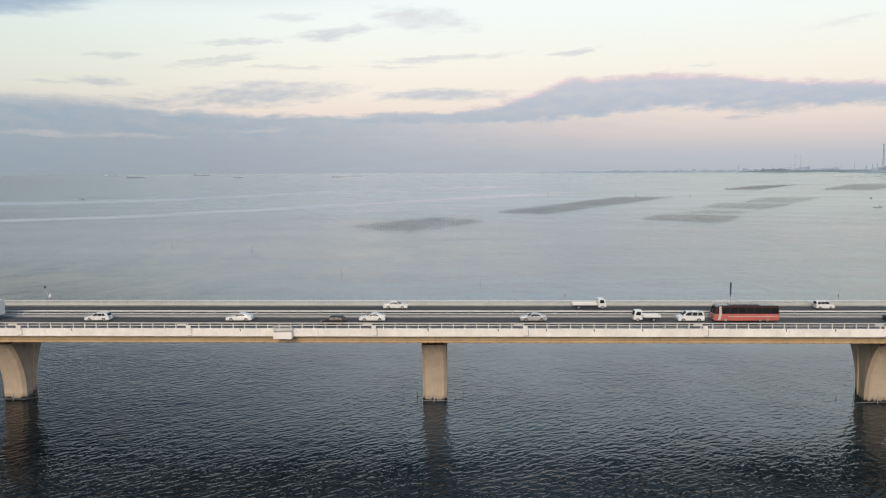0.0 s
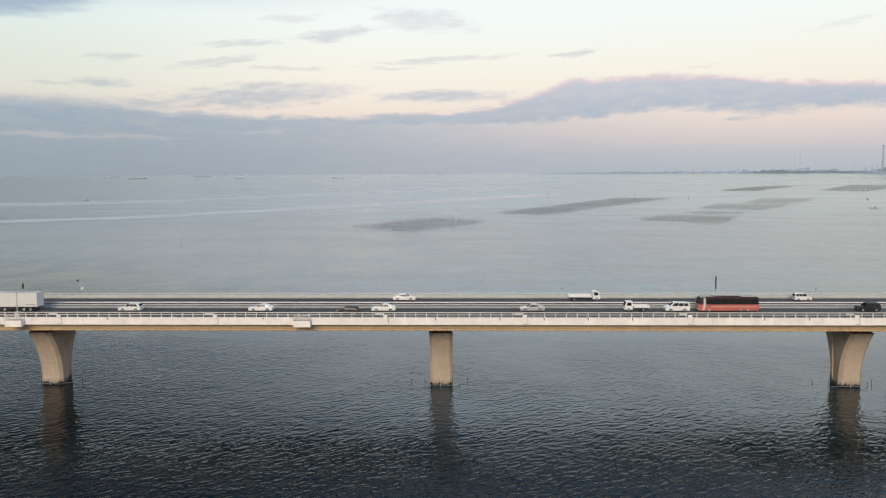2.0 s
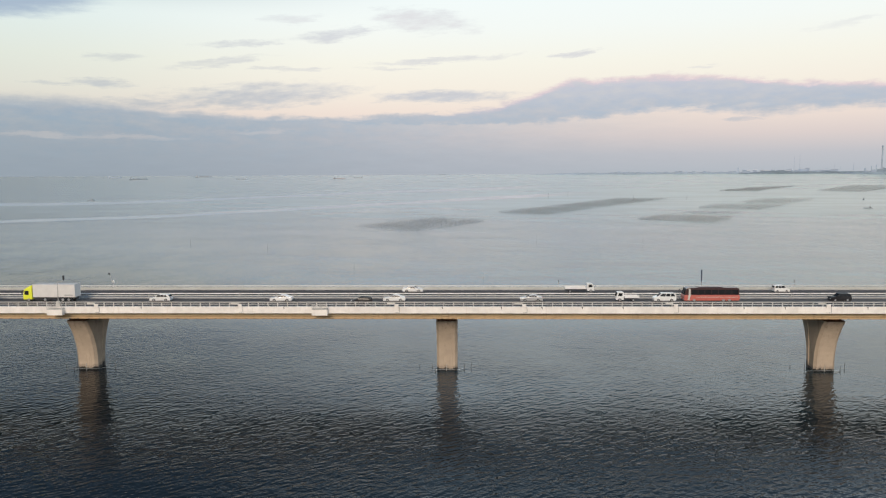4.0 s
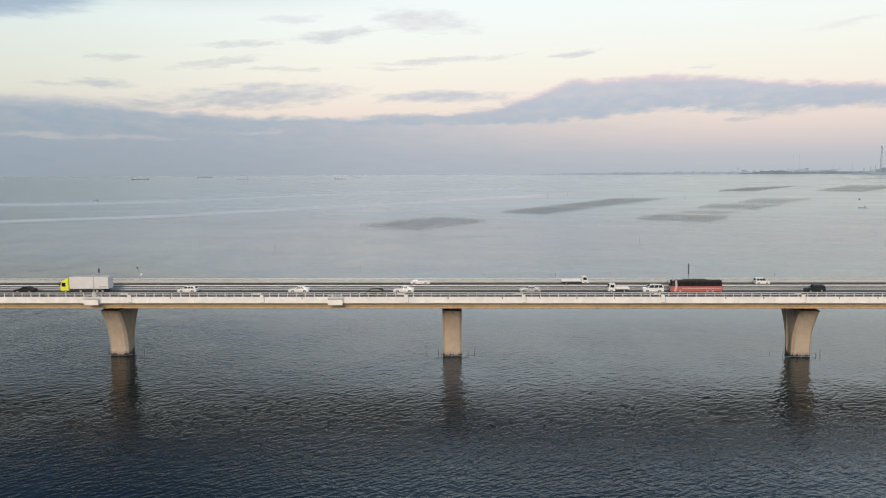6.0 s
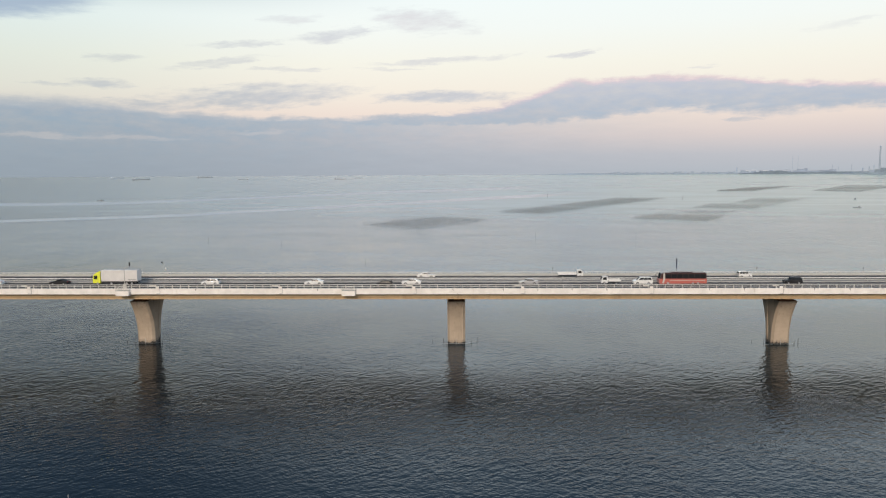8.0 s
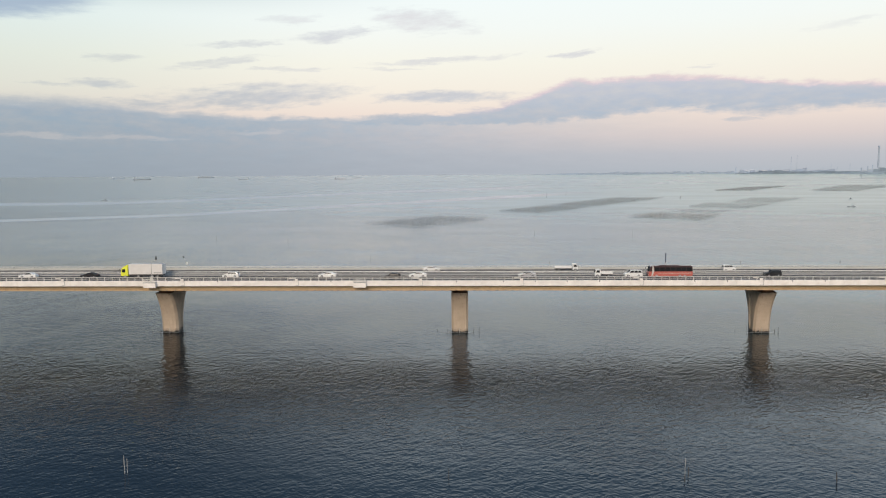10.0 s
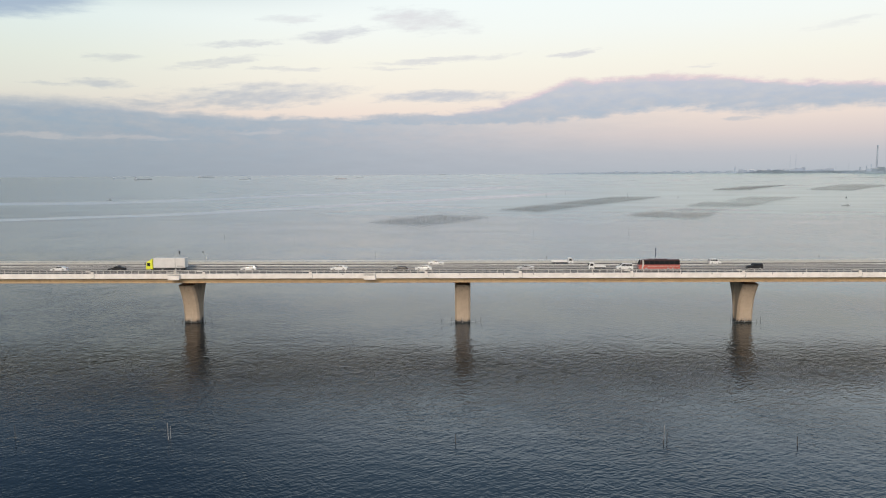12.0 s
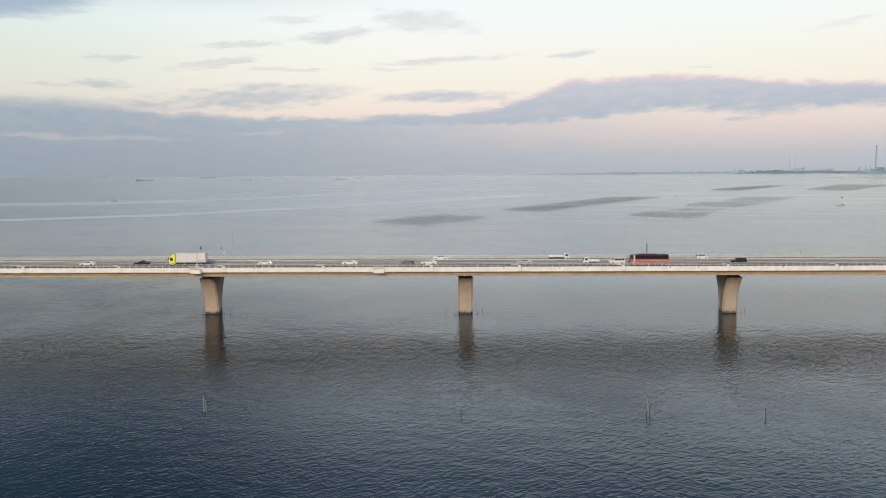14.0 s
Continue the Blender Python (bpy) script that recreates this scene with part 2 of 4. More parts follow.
def sea_material():
    m, k, bsdf = material("sea_water")
    at = place(k)
    x, y, z = k.split(at)
    # wind patches and two long calm slicks
    patch = k.noise(k.xyz(k.math("MULTIPLY", x, 0.006), k.math("MULTIPLY", y, 0.012), 0.0), 1.0, 2, 0.55)
    wob = k.math("MULTIPLY", k.math("SUBTRACT", k.noise(k.xyz(k.math("MULTIPLY", x, 0.01), k.math("MULTIPLY", y, 0.006), 2.0), 1.0, 1), 0.5), 60.0)

    wind_x = k.math("ADD", x, k.math("MULTIPLY", y, 0.35))

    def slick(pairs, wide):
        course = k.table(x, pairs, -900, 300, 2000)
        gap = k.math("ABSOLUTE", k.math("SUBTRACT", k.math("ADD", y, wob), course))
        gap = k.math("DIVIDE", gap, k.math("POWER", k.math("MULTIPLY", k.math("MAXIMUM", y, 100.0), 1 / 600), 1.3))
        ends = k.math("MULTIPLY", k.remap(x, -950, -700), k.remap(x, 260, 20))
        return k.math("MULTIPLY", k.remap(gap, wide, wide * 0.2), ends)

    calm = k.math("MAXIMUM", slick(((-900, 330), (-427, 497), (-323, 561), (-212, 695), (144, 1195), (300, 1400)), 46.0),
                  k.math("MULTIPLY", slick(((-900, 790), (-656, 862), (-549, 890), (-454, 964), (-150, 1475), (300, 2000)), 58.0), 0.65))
    rougher = k.math("MULTIPLY", k.remap(patch, 0.3, 0.7, 0.75, 1.2), k.math("SUBTRACT", 1.0, k.math("MULTIPLY", calm, 0.92)))
    # cat's paws: long streaks, broader offshore, their sheen painted as lighter and darker colour
    streak = k.noise(k.xyz(k.math("MULTIPLY", wind_x, 0.014), k.math("MULTIPLY", k.math("LOGARITHM", k.math("MAXIMUM", k.math("ADD", y, 150.0), 20.0), 2.718), 13.0), 5.0), 1.0, 3, 0.62)
    streaky = k.math("MULTIPLY", k.math("SUBTRACT", streak, 0.5), k.math("MULTIPLY", k.remap(y, 10, 160), k.remap(y, 1100, 400)))
    # the tide runs choppy along the piers
    chop = k.math("MULTIPLY", k.remap(y, -90, -60), k.remap(y, 60, 8))
    # open water further out lies a little smoother
    rougher = k.math("MULTIPLY", rougher, k.math("MULTIPLY", k.remap(y, -120, 350, 1.0, SEA_FAR), k.remap(y, 300, 950, 1.0, 0.0)))
    warp = k.make("ShaderNodeVectorMath", operation="ADD")
    k.plug(warp.inputs[0], at)
    wv = k.make("ShaderNodeVectorMath", operation="SCALE")
    k.plug(wv.inputs[0], k.noise(at, 0.12, 2, colour=True))
    wv.inputs["Scale"].default_value = 2.0
    k.plug(warp.inputs[1], wv.outputs[0])
    wx, wy, wz = k.split(warp.outputs[0])

    def swell(sx_, sy_, turn, detail, rough):
        c, s = math.cos(radians(turn)), math.sin(radians(turn))
        u = k.math("ADD", k.math("MULTIPLY", wx, c), k.math("MULTIPLY", wy, s))
        v = k.math("SUBTRACT", k.math("MULTIPLY", wy, c), k.math("MULTIPLY", wx, s))
        return k.noise(k.xyz(k.math("MULTIPLY", u, sx_), k.math("MULTIPLY", v, sy_), turn * 0.1), 1.0, detail, rough)

    big = swell(0.07, 0.16, -14, 2, 0.5)
    gust = k.remap(swell(0.05, 0.03, 10, 2, 0.5), 0.3, 0.7, 0.7, 1.3)
    mid = swell(0.68, 1.4, 36, 2, 0.35)
    small = swell(1.2, 2.3, -34, 2, 0.35)
    # beyond the bridge the waves run in groups
    groups = k.math("MULTIPLY", swell(0.16, 0.085, 12, 3, 0.6), k.math("MULTIPLY", k.remap(y, 10, 120, 0.0, 0.42), k.remap(y, 300, 750, 1.0, 0.0)))
    height = k.math("ADD", k.math("ADD", k.math("MULTIPLY", big, 0.06), k.math("MULTIPLY", mid, k.math("MULTIPLY", SEA_MID, k.math("ADD", 1.0, k.math("MULTIPLY", chop, SEA_CHOP))))), k.math("MULTIPLY", small, k.math("MULTIPLY", SEA_SMALL, k.math("SUBTRACT", 1.0, k.math("MULTIPLY", chop, 0.2)))))
    height = k.math("ADD", height, groups)
    # silty shallows by the laver fields, paled further to stand in for mirrored sky
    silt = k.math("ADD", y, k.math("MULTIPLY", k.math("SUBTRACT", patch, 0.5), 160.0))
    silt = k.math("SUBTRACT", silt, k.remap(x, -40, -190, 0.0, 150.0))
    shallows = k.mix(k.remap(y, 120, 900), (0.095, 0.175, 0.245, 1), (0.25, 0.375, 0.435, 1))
    # mirrored sky, dimmer to the left and brighter right, is put into the colour
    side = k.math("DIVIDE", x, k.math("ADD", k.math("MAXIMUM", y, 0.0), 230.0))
    sky_gain = k.table(side, ((-0.6, 0.5), (-0.35, 0.92), (0.0, 1.12), (0.3, 1.3), (0.6, 1.25)), -0.6, 0.6, 1.5)
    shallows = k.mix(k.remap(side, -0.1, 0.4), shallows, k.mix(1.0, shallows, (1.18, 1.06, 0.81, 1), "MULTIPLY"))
    shade = k.math("MULTIPLY", sky_gain, k.math("ADD", 1.0, k.math("MULTIPLY", streaky, 1.0)))
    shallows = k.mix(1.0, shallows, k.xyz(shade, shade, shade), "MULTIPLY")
    # a near-white base colour gives the slicks the brightness their reflection lacks
    k.plug(bsdf.inputs["Base Color"], k.mix(k.remap(silt, -45, 130), k.mix(k.remap(y, -60, -110), SEA_COLOUR, SEA_SKY_BLUE), k.mix(k.math("MULTIPLY", calm, k.remap(patch, 0.3, 0.65, 0.65, 1.0)), shallows, (0.80, 0.81, 0.79, 1))))
    bsdf.inputs["IOR"].default_value = 1.22  # below real water's 1.33, so that the piers' reflections come out darker
    # far out, waves too fine to see one by one lie in the roughness
    fine_waves = k.math("MULTIPLY", k.remap(y, 20, 650, SEA_ROUGH, 0.18), k.math("SUBTRACT", 1.0, k.math("MULTIPLY", calm, 0.8)))
    k.plug(bsdf.inputs["Roughness"], k.math("MULTIPLY", fine_waves, k.remap(patch, 0.3, 0.7, 0.85, 1.15)))
    bumped(k, bsdf, k.math("MULTIPLY", k.math("MULTIPLY", height, rougher), gust), 1.0)
    return m


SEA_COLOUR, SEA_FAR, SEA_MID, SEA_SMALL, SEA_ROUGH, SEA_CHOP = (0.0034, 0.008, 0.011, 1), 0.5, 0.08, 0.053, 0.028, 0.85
# blue of the mirrored sky, put into the nearest water's base colour
SEA_SKY_BLUE = (0.012, 0.025, 0.040, 1)
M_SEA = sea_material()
M_CONCRETE = weathered("parapet_concrete", (0.86, 0.815, 0.765), (0.66, 0.57, 0.48), 0.75, 0.25)
M_WALL = weathered("far_wall_concrete", (0.47, 0.475, 0.45), (0.30, 0.29, 0.27), 0.85, 0.4)
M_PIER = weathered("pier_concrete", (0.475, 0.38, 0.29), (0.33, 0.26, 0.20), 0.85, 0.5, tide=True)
M_GIRDER = weathered("tan_girder_paint", (0.53, 0.40, 0.235), (0.33, 0.21, 0.12), 0.55, 0.6)
M_RUST = weathered("girder_flange", (0.40, 0.235, 0.12), (0.13, 0.07, 0.04), 0.7, 0.75)
M_BEARING = plain("rusty_bearing_steel", (0.13, 0.062, 0.032), 0.75, 0.0, 0.3, 2.0)
M_RAIL = plain("painted_rail", (0.62, 0.60, 0.56), 0.45, 0.0, 0.10, 1.5)
M_WHITE_RAIL = plain("white_painted_rail", (0.78, 0.77, 0.75), 0.45, 0.0, 0.08, 1.5)
M_GREY = plain("galvanised_steel", (0.42, 0.42, 0.41), 0.5, 0.3, 0.12, 2.0)
M_DARK = plain("dark_housing", (0.03, 0.03, 0.035), 0.5, 0.0, 0.2, 3.0)
M_SIGN = plain("sign_panel", (0.06, 0.075, 0.13), 0.5, 0.0, 0.15, 2.0)
M_STAIN = plain("dark_seam", (0.13, 0.11, 0.10), 0.9, 0.0, 0.3, 4.0)
M_LINE = plain("road_paint", (0.62, 0.61, 0.58), 0.7, 0.0, 0.18, 1.2)
M_POLE = plain("weathered_pole", (0.30, 0.315, 0.32), 0.85, 0.0, 0.3, 3.0)
# the far poles' colour is paled towards the haze
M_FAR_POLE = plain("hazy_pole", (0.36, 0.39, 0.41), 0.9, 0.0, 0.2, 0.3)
M_WET_POLE = plain("wet_dark_pole", (0.055, 0.05, 0.045), 0.7, 0.0, 0.3, 3.0)
M_PALE_POLE = plain("pale_pole", (0.40, 0.39, 0.375), 0.6, 0.0, 0.15, 3.0)
M_NET = plain("laver_net", (0.34, 0.375, 0.385), 0.9, 0.0, 0.3, 0.2)
M_WHITE_CAR = plain("white_car_paint", (0.78, 0.78, 0.77), 0.3, 0.0, 0.04, 2.0, 0.6)
M_SILVER_CAR = plain("silver_car_paint", (0.52, 0.52, 0.53), 0.32, 0.4, 0.05, 2.0, 0.6)
M_BLACK_CAR = plain("black_car_paint", (0.02, 0.02, 0.022), 0.5, 0.0, 0.1, 2.0, gloss=0.25)
M_LIME = plain("lime_cab_paint", (0.82, 0.85, 0.055), 0.35, 0.0, 0.05, 2.0, 0.5)
M_BOX = plain("aluminium_box_panel", (0.74, 0.72, 0.70), 0.45, 0.15, 0.06, 0.8)
M_RED = plain("coral_bus_paint", (0.50, 0.135, 0.105), 0.4, 0.0, 0.05, 1.0, 0.4)
M_MAROON = plain("maroon_bus_roof", (0.045, 0.014, 0.013), 0.35, 0.0, 0.1, 1.0, 0.4)
M_TYRE = plain("tyre_rubber", (0.02, 0.02, 0.02), 0.85, 0.0, 0.2, 6.0)
M_RIM = plain("wheel_rim", (0.45, 0.45, 0.46), 0.35, 0.8, 0.1, 4.0)
M_GLASS = plain("tinted_glass", (0.018, 0.02, 0.023), 0.16, 0.0, 0.1, 2.0, gloss=0.15)
M_LAMP = plain("lamp_glass", (0.75, 0.75, 0.72), 0.15, 0.0, 0.05, 4.0)
M_TAIL = plain("tail_lamp", (0.35, 0.02, 0.02), 0.2, 0.0, 0.05, 4.0)
M_KERB = weathered("median_concrete", (0.40, 0.39, 0.37), (0.14, 0.13, 0.12), 0.85, 0.5)
# haze of distance is mixed into these pale, bluish shore colours
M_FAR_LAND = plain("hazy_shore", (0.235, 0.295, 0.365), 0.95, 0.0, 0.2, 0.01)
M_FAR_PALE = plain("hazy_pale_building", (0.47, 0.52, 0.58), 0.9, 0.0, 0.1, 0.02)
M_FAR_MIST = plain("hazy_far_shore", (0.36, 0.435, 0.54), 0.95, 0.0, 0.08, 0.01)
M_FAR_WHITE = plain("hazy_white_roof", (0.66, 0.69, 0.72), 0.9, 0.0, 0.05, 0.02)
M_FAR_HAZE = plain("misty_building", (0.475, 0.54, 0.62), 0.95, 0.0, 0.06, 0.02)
M_HULL = plain("ship_hull", (0.28, 0.31, 0.34), 0.7, 0.0, 0.2, 0.05)
M_HULL_RED = plain("red_ship_hull", (0.34, 0.285, 0.275), 0.7, 0.0, 0.2, 0.05)


def asphalt():
    m, k, bsdf = material("road_asphalt")
    at = place(k)
    x, y, z = k.split(at)
    big = k.noise(k.xyz(k.math("MULTIPLY", x, 0.015), k.math("MULTIPLY", y, 0.9), 0.0), 1.0, 4, 0.6)
    fine = k.noise(at, 14.0, 3, 0.6)
    c = k.mix(k.remap(big, 0.3, 0.7), (0.05, 0.049, 0.049, 1), (0.105, 0.101, 0.098, 1))
    c = k.mix(k.math("MULTIPLY", fine, 0.25), c, (0.11, 0.11, 0.11, 1))
    k.plug(bsdf.inputs["Base Color"], c)
    bsdf.inputs["Roughness"].default_value = 0.85
    bumped(k, bsdf, fine, 0.01)
    return m


M_ROAD = asphalt()


# ---------------------------------------------------------------- mesh helpers
def box(bm, x0, x1, y0, y1, z0, z1):
    """Adds a box to bm. Returns its vertices."""
    vs = [bm.verts.new((x, y, z)) for x in (x0, x1) for y in (y0, y1) for z in (z0, z1)]
    for f in ((0, 1, 3, 2), (4, 6, 7, 5), (0, 4, 5, 1), (2, 3, 7, 6), (0, 2, 6, 4), (1, 5, 7, 3)):
        bm.faces.new([vs[i] for i in f])
    return vs


def prism(bm, points, axis, a, b, shrink=None):
    """Adds a polygon of two coordinates, drawn out along an axis from a to b. shrink: a second polygon for the end b."""
    def at(p, v):
        return (v, p[0], p[1]) if axis == "x" else (p[0], v, p[1]) if axis == "y" else (p[0], p[1], v)
    lo = [bm.verts.new(at(p, a)) for p in points]
    hi = [bm.verts.new(at(p, b)) for p in (shrink or points)]
    n = len(points)
    bm.faces.new(lo), bm.faces.new(hi[::-1])
    for i in range(n):
        bm.faces.new((lo[i], hi[i], hi[(i + 1) % n], lo[(i + 1) % n]))
    return lo + hi


def tube(bm, a, b, r0, r1=None, sides=8):
    """Adds a round bar from a to b."""
    a, b = Vector(a), Vector(b)
    r1 = r0 if r1 is None else r1
    q = (b - a).to_track_quat("Z", "Y")
    rings = []
    for p, r in ((a, r0), (b, r1)):
        rings.append([bm.verts.new(p + q @ Vector((r * math.cos(i * 2 * math.pi / sides), r * math.sin(i * 2 * math.pi / sides), 0))) for i in range(sides)])
    for i in range(sides):
        j = (i + 1) % sides
        bm.faces.new((rings[0][i], rings[0][j], rings[1][j], rings[1][i]))
    bm.faces.new(rings[0][::-1]), bm.faces.new(rings[1])


def soften(bm, width, angle=0.5, segments=2):
    bmesh.ops.recalc_face_normals(bm, faces=bm.faces)
    sharp = [e for e in bm.edges if len(e.link_faces) == 2 and e.calc_face_angle(0) > angle]
    bmesh.ops.bevel(bm, geom=sharp, offset=width, segments=segments, affect="EDGES", profile=0.6, clamp_overlap=True)
    return bm


def to_mesh(name, bm, mat, smooth=False):
    bmesh.ops.recalc_face_normals(bm, faces=bm.faces)
    me = bpy.data.meshes.new(name)
    bm.to_mesh(me)
    bm.free()
    me.materials.append(mat)
    if smooth:
        me.polygons.foreach_set("use_smooth", [True] * len(me.polygons))
    return me


def part(name, bm, mat, parent=None, label="", smooth=False):
    """One mesh object from bm, under its parent."""
    ob = new(name, to_mesh(name, bm, mat, smooth))
    if parent:
        ob.parent = parent
    if label:
        tagged(ob, label)
    return ob


def shared(name, me, parent, m):
    """A further piece on the same mesh data."""
    ob = new(name, me)
    ob.parent = parent
    ob.matrix_basis = m
    return ob


def empty(name, label, category, group="", kind="", at=None):
    ob = new(name)
    ob.empty_display_size = 0.5
    if at is not None:
        ob.matrix_basis = at
    return tagged(ob, label, category, group, kind)


# ---------------------------------------------------------------- sea
def sea_level(y):
    """The far sheet lifts a little, so that its edge lies on the sea's horizon."""
    return 24.0 * ((y - 2500.0) / 2200.0) ** 2 if y > 2500 else 0.0


def build_sea():
    xs = np.array(sorted(set([-6000, -3500, -2000, -1200, -700, -400, -250, 250, 400, 700, 1200, 2000, 3500, 6000] + [round(-156 + 1.3 * i, 2) for i in range(241)])), float)
    ys = np.array(sorted(set([-4000, -2500, -1500, -900, -500, -320] + [round(-236 + 1.2 * i, 2) for i in range(251)] + [100, 160, 240, 320, 450, 700, 1000, 1500, 2000] + list(range(2500, 4701, 100)))), float)
    gx, gy = np.meshgrid(xs, ys)
    # low wind waves on the near water, from many crossing trains
    rng = np.random.RandomState(4)
    gz = np.zeros_like(gx)
    for i in range(22):
        length, turn = rng.uniform(3.2, 5.5), radians(rng.normal(58, 32))
        k = 2 * math.pi / length
        gz += 0.0005 * length * np.sin(k * (gx * math.cos(turn) + gy * math.sin(turn)) + rng.uniform(0, 6.28))
    gz *= np.clip((152 - np.abs(gx)) / 30, 0, 1) * np.clip((gy + 234) / 10, 0, 1) * np.clip((60 - gy) / 60, 0, 1)
    gz += np.vectorize(sea_level)(gy)
    n = len(xs)
    verts = np.stack((gx, gy, gz), -1).reshape(-1, 3)
    i, j = np.meshgrid(np.arange(n - 1), np.arange(len(ys) - 1))
    a = (j * n + i).reshape(-1)
    me = bpy.data.meshes.new("water")
    me.from_pydata(verts.tolist(), [], np.stack((a, a + 1, a + n + 1, a + n), -1).tolist())
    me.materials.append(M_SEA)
    me.polygons.foreach_set("use_smooth", [True] * len(me.polygons))
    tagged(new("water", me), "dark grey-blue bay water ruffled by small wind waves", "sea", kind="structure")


build_sea()

# ---------------------------------------------------------------- bridge
X0, X1 = -240.0, 240.0
Y_NEAR, Y_FAR, Y_MID = -9.6, 13.3, 1.85
ROAD = 15.62
PIERS = (-239.0, -159.4, -79.75, -0.4, 80.5, 160.8, 240.0)
bridge = empty("road_bridge", "long low concrete and tan steel road bridge standing in the bay", "bridge", kind="structure")


def build_deck():
    # edge beams: pale concrete, a drip lip below and a small upstand on top
    for s, y, name in ((1, Y_NEAR, "edge_beam"), (-1, Y_FAR, "edge_beam")):
        prof = [(y, 14.32), (y, 15.66), (y + s * 0.05, 15.70), (y + s * 0.42, 15.70), (y + s * 0.46, ROAD - 0.1), (y + s * 0.46, 14.6), (y + s * 0.12, 14.28)]
        bm = bmesh.new()
        prism(bm, prof, "x", 0.015, 9.985)  # cast in lengths, with open joints
        me = to_mesh(name, bm, M_CONCRETE)
        for i in range(int((X1 - X0) / 10)):
            shared(name, me, bridge, pose(X0 + 10 * i, 0, 0))
    # the far edge carries a low grey wall under its rails
    bm = bmesh.new()
    y = Y_FAR
    prism(bm, [(y - 0.1, 15.704), (y - 0.12, 16.22), (y - 0.36, 16.22), (y - 0.44, 15.66), (y - 0.44, 15.58), (y - 0.1, 15.58)], "x", 0.015, 9.985)
    me = to_mesh("low_wall", bm, M_WALL)
    for i in range(int((X1 - X0) / 10)):
        shared("low_wall", me, bridge, pose(X0 + 10 * i, 0, 0))
    bm = bmesh.new()
    prism(bm, [(Y_NEAR + 0.47, 14.62), (Y_NEAR + 0.47, ROAD - 0.06), (Y_FAR - 0.47, ROAD - 0.06), (Y_FAR - 0.47, 14.62), (10.8, 14.3), (-7.1, 14.3)], "x", X0, X1)
    part("deck_slab", bm, M_CONCRETE, bridge)
    # the steel box girder: upright web under the overhang, sloping belly
    bm = bmesh.new()
    prism(bm, [(-8.0, 14.30), (-8.0, 12.88), (-7.6, 12.80), (11.3, 12.80), (11.7, 12.88), (11.7, 14.30)], "x", X0, X1)
    part("box_girder", bm, M_GIRDER, bridge, "tan painted steel box girder with rust runs")
    for y in (-8.0, 11.7):
        s = -1 if y < 0 else 1
        bm = bmesh.new()
        box(bm, X0, X1, min(y, y + s * 0.14), max(y, y + s * 0.14), 12.87, 12.96)
        part("bottom_flange", bm, M_RUST, bridge, "rust-stained girder flange")
        bm = bmesh.new()
        box(bm, X0, X1, min(y, y + s * 0.10), max(y, y + s * 0.10), 13.28, 13.37)
        part("web_stiffener", bm, M_RUST, bridge)
        bm = bmesh.new()
        box(bm, X0, X1, min(y, y + s * 0.13), max(y, y + s * 0.13), 14.10, 14.28)
        part("top_flange", bm, M_RUST, bridge)
    # road surface, one sheet for each carriageway
    for a, b in ((Y_NEAR + 0.5, 1.0), (2.75, Y_FAR - 0.5)):
        bm = bmesh.new()
        box(bm, X0, X1, a, b, ROAD - 0.055, ROAD)
        part("carriageway", bm, M_ROAD, bridge, "dark grey asphalt carriageway")
    bm = bmesh.new()
    prism(bm, [(1.02, ROAD - 0.05), (1.06, ROAD + 0.22), (2.69, ROAD + 0.22), (2.73, ROAD - 0.05)], "x", X0, X1)
    part("median_kerb", bm, M_KERB, bridge)
    # painted lines
    for y in (-8.1, 0.55, 3.2, 12.0):
        bm = bmesh.new()
        box(bm, X0, X1, y - 0.09, y + 0.09, ROAD + 0.003, ROAD + 0.007)
        part("edge_line", bm, M_LINE, bridge)
    bm = bmesh.new()
    box(bm, 0, 8, -0.07, 0.07, ROAD + 0.003, ROAD + 0.007)
    dash = to_mesh("lane_dash", bm, M_LINE)
    for y in (-4.1, 7.6):
        for i in range(24):
            shared("lane_dash", dash, bridge, pose(X0 + i * 20, y, 0))


def build_piers():
    """Wall piers, upright at the water and flaring out fore and aft under the girder."""
    half, prof = 2.22, []
    for i in range(15):
        z = -3 + i * (11.55 + 3) / 14
        t = max(0.0, (z - 1.5) / 10.12)
        prof.append((2.2 + 4.0 * t ** 2.1, z))
    bm = bmesh.new()
    rings = []
    for d, z in prof:
        c = 0.55
        ring = [(-half + c, -d), (half - c, -d), (half, -d + c), (half, -d * 0.38), (half - 0.14, -d * 0.34), (half - 0.14, d * 0.34), (half, d * 0.38), (half, d - c),
                (half - c, d), (-half + c, d), (-half, d - c), (-half, d * 0.38), (-half + 0.14, d * 0.34), (-half + 0.14, -d * 0.34), (-half, -d * 0.38), (-half, -d + c)]
        rings.append([bm.verts.new((x, y, z)) for x, y in ring])
    n = len(rings[0])
    for a, b in zip(rings, rings[1:]):
        for i in range(n):
            bm.faces.new((a[i], a[(i + 1) % n], b[(i + 1) % n], b[i]))
    bm.faces.new(rings[0][::-1]), bm.faces.new(rings[-1])
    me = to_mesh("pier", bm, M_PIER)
    bm = bmesh.new()
    for y in (-4.3, 0.0, 4.3):
        box(bm, -1.9, 1.9, y - 1.3, y + 1.3, 11.55, 11.75)
        box(bm, -1.4, 1.4, y - 0.9, y + 0.9, 11.75, 12.81)
    pad = to_mesh("bearing_pad", bm, M_BEARING)
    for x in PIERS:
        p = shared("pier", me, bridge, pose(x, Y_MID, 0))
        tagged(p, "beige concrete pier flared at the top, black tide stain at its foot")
        shared("bearing_pad", pad, p, pose(0, 0, 0))


build_deck()
build_piers()


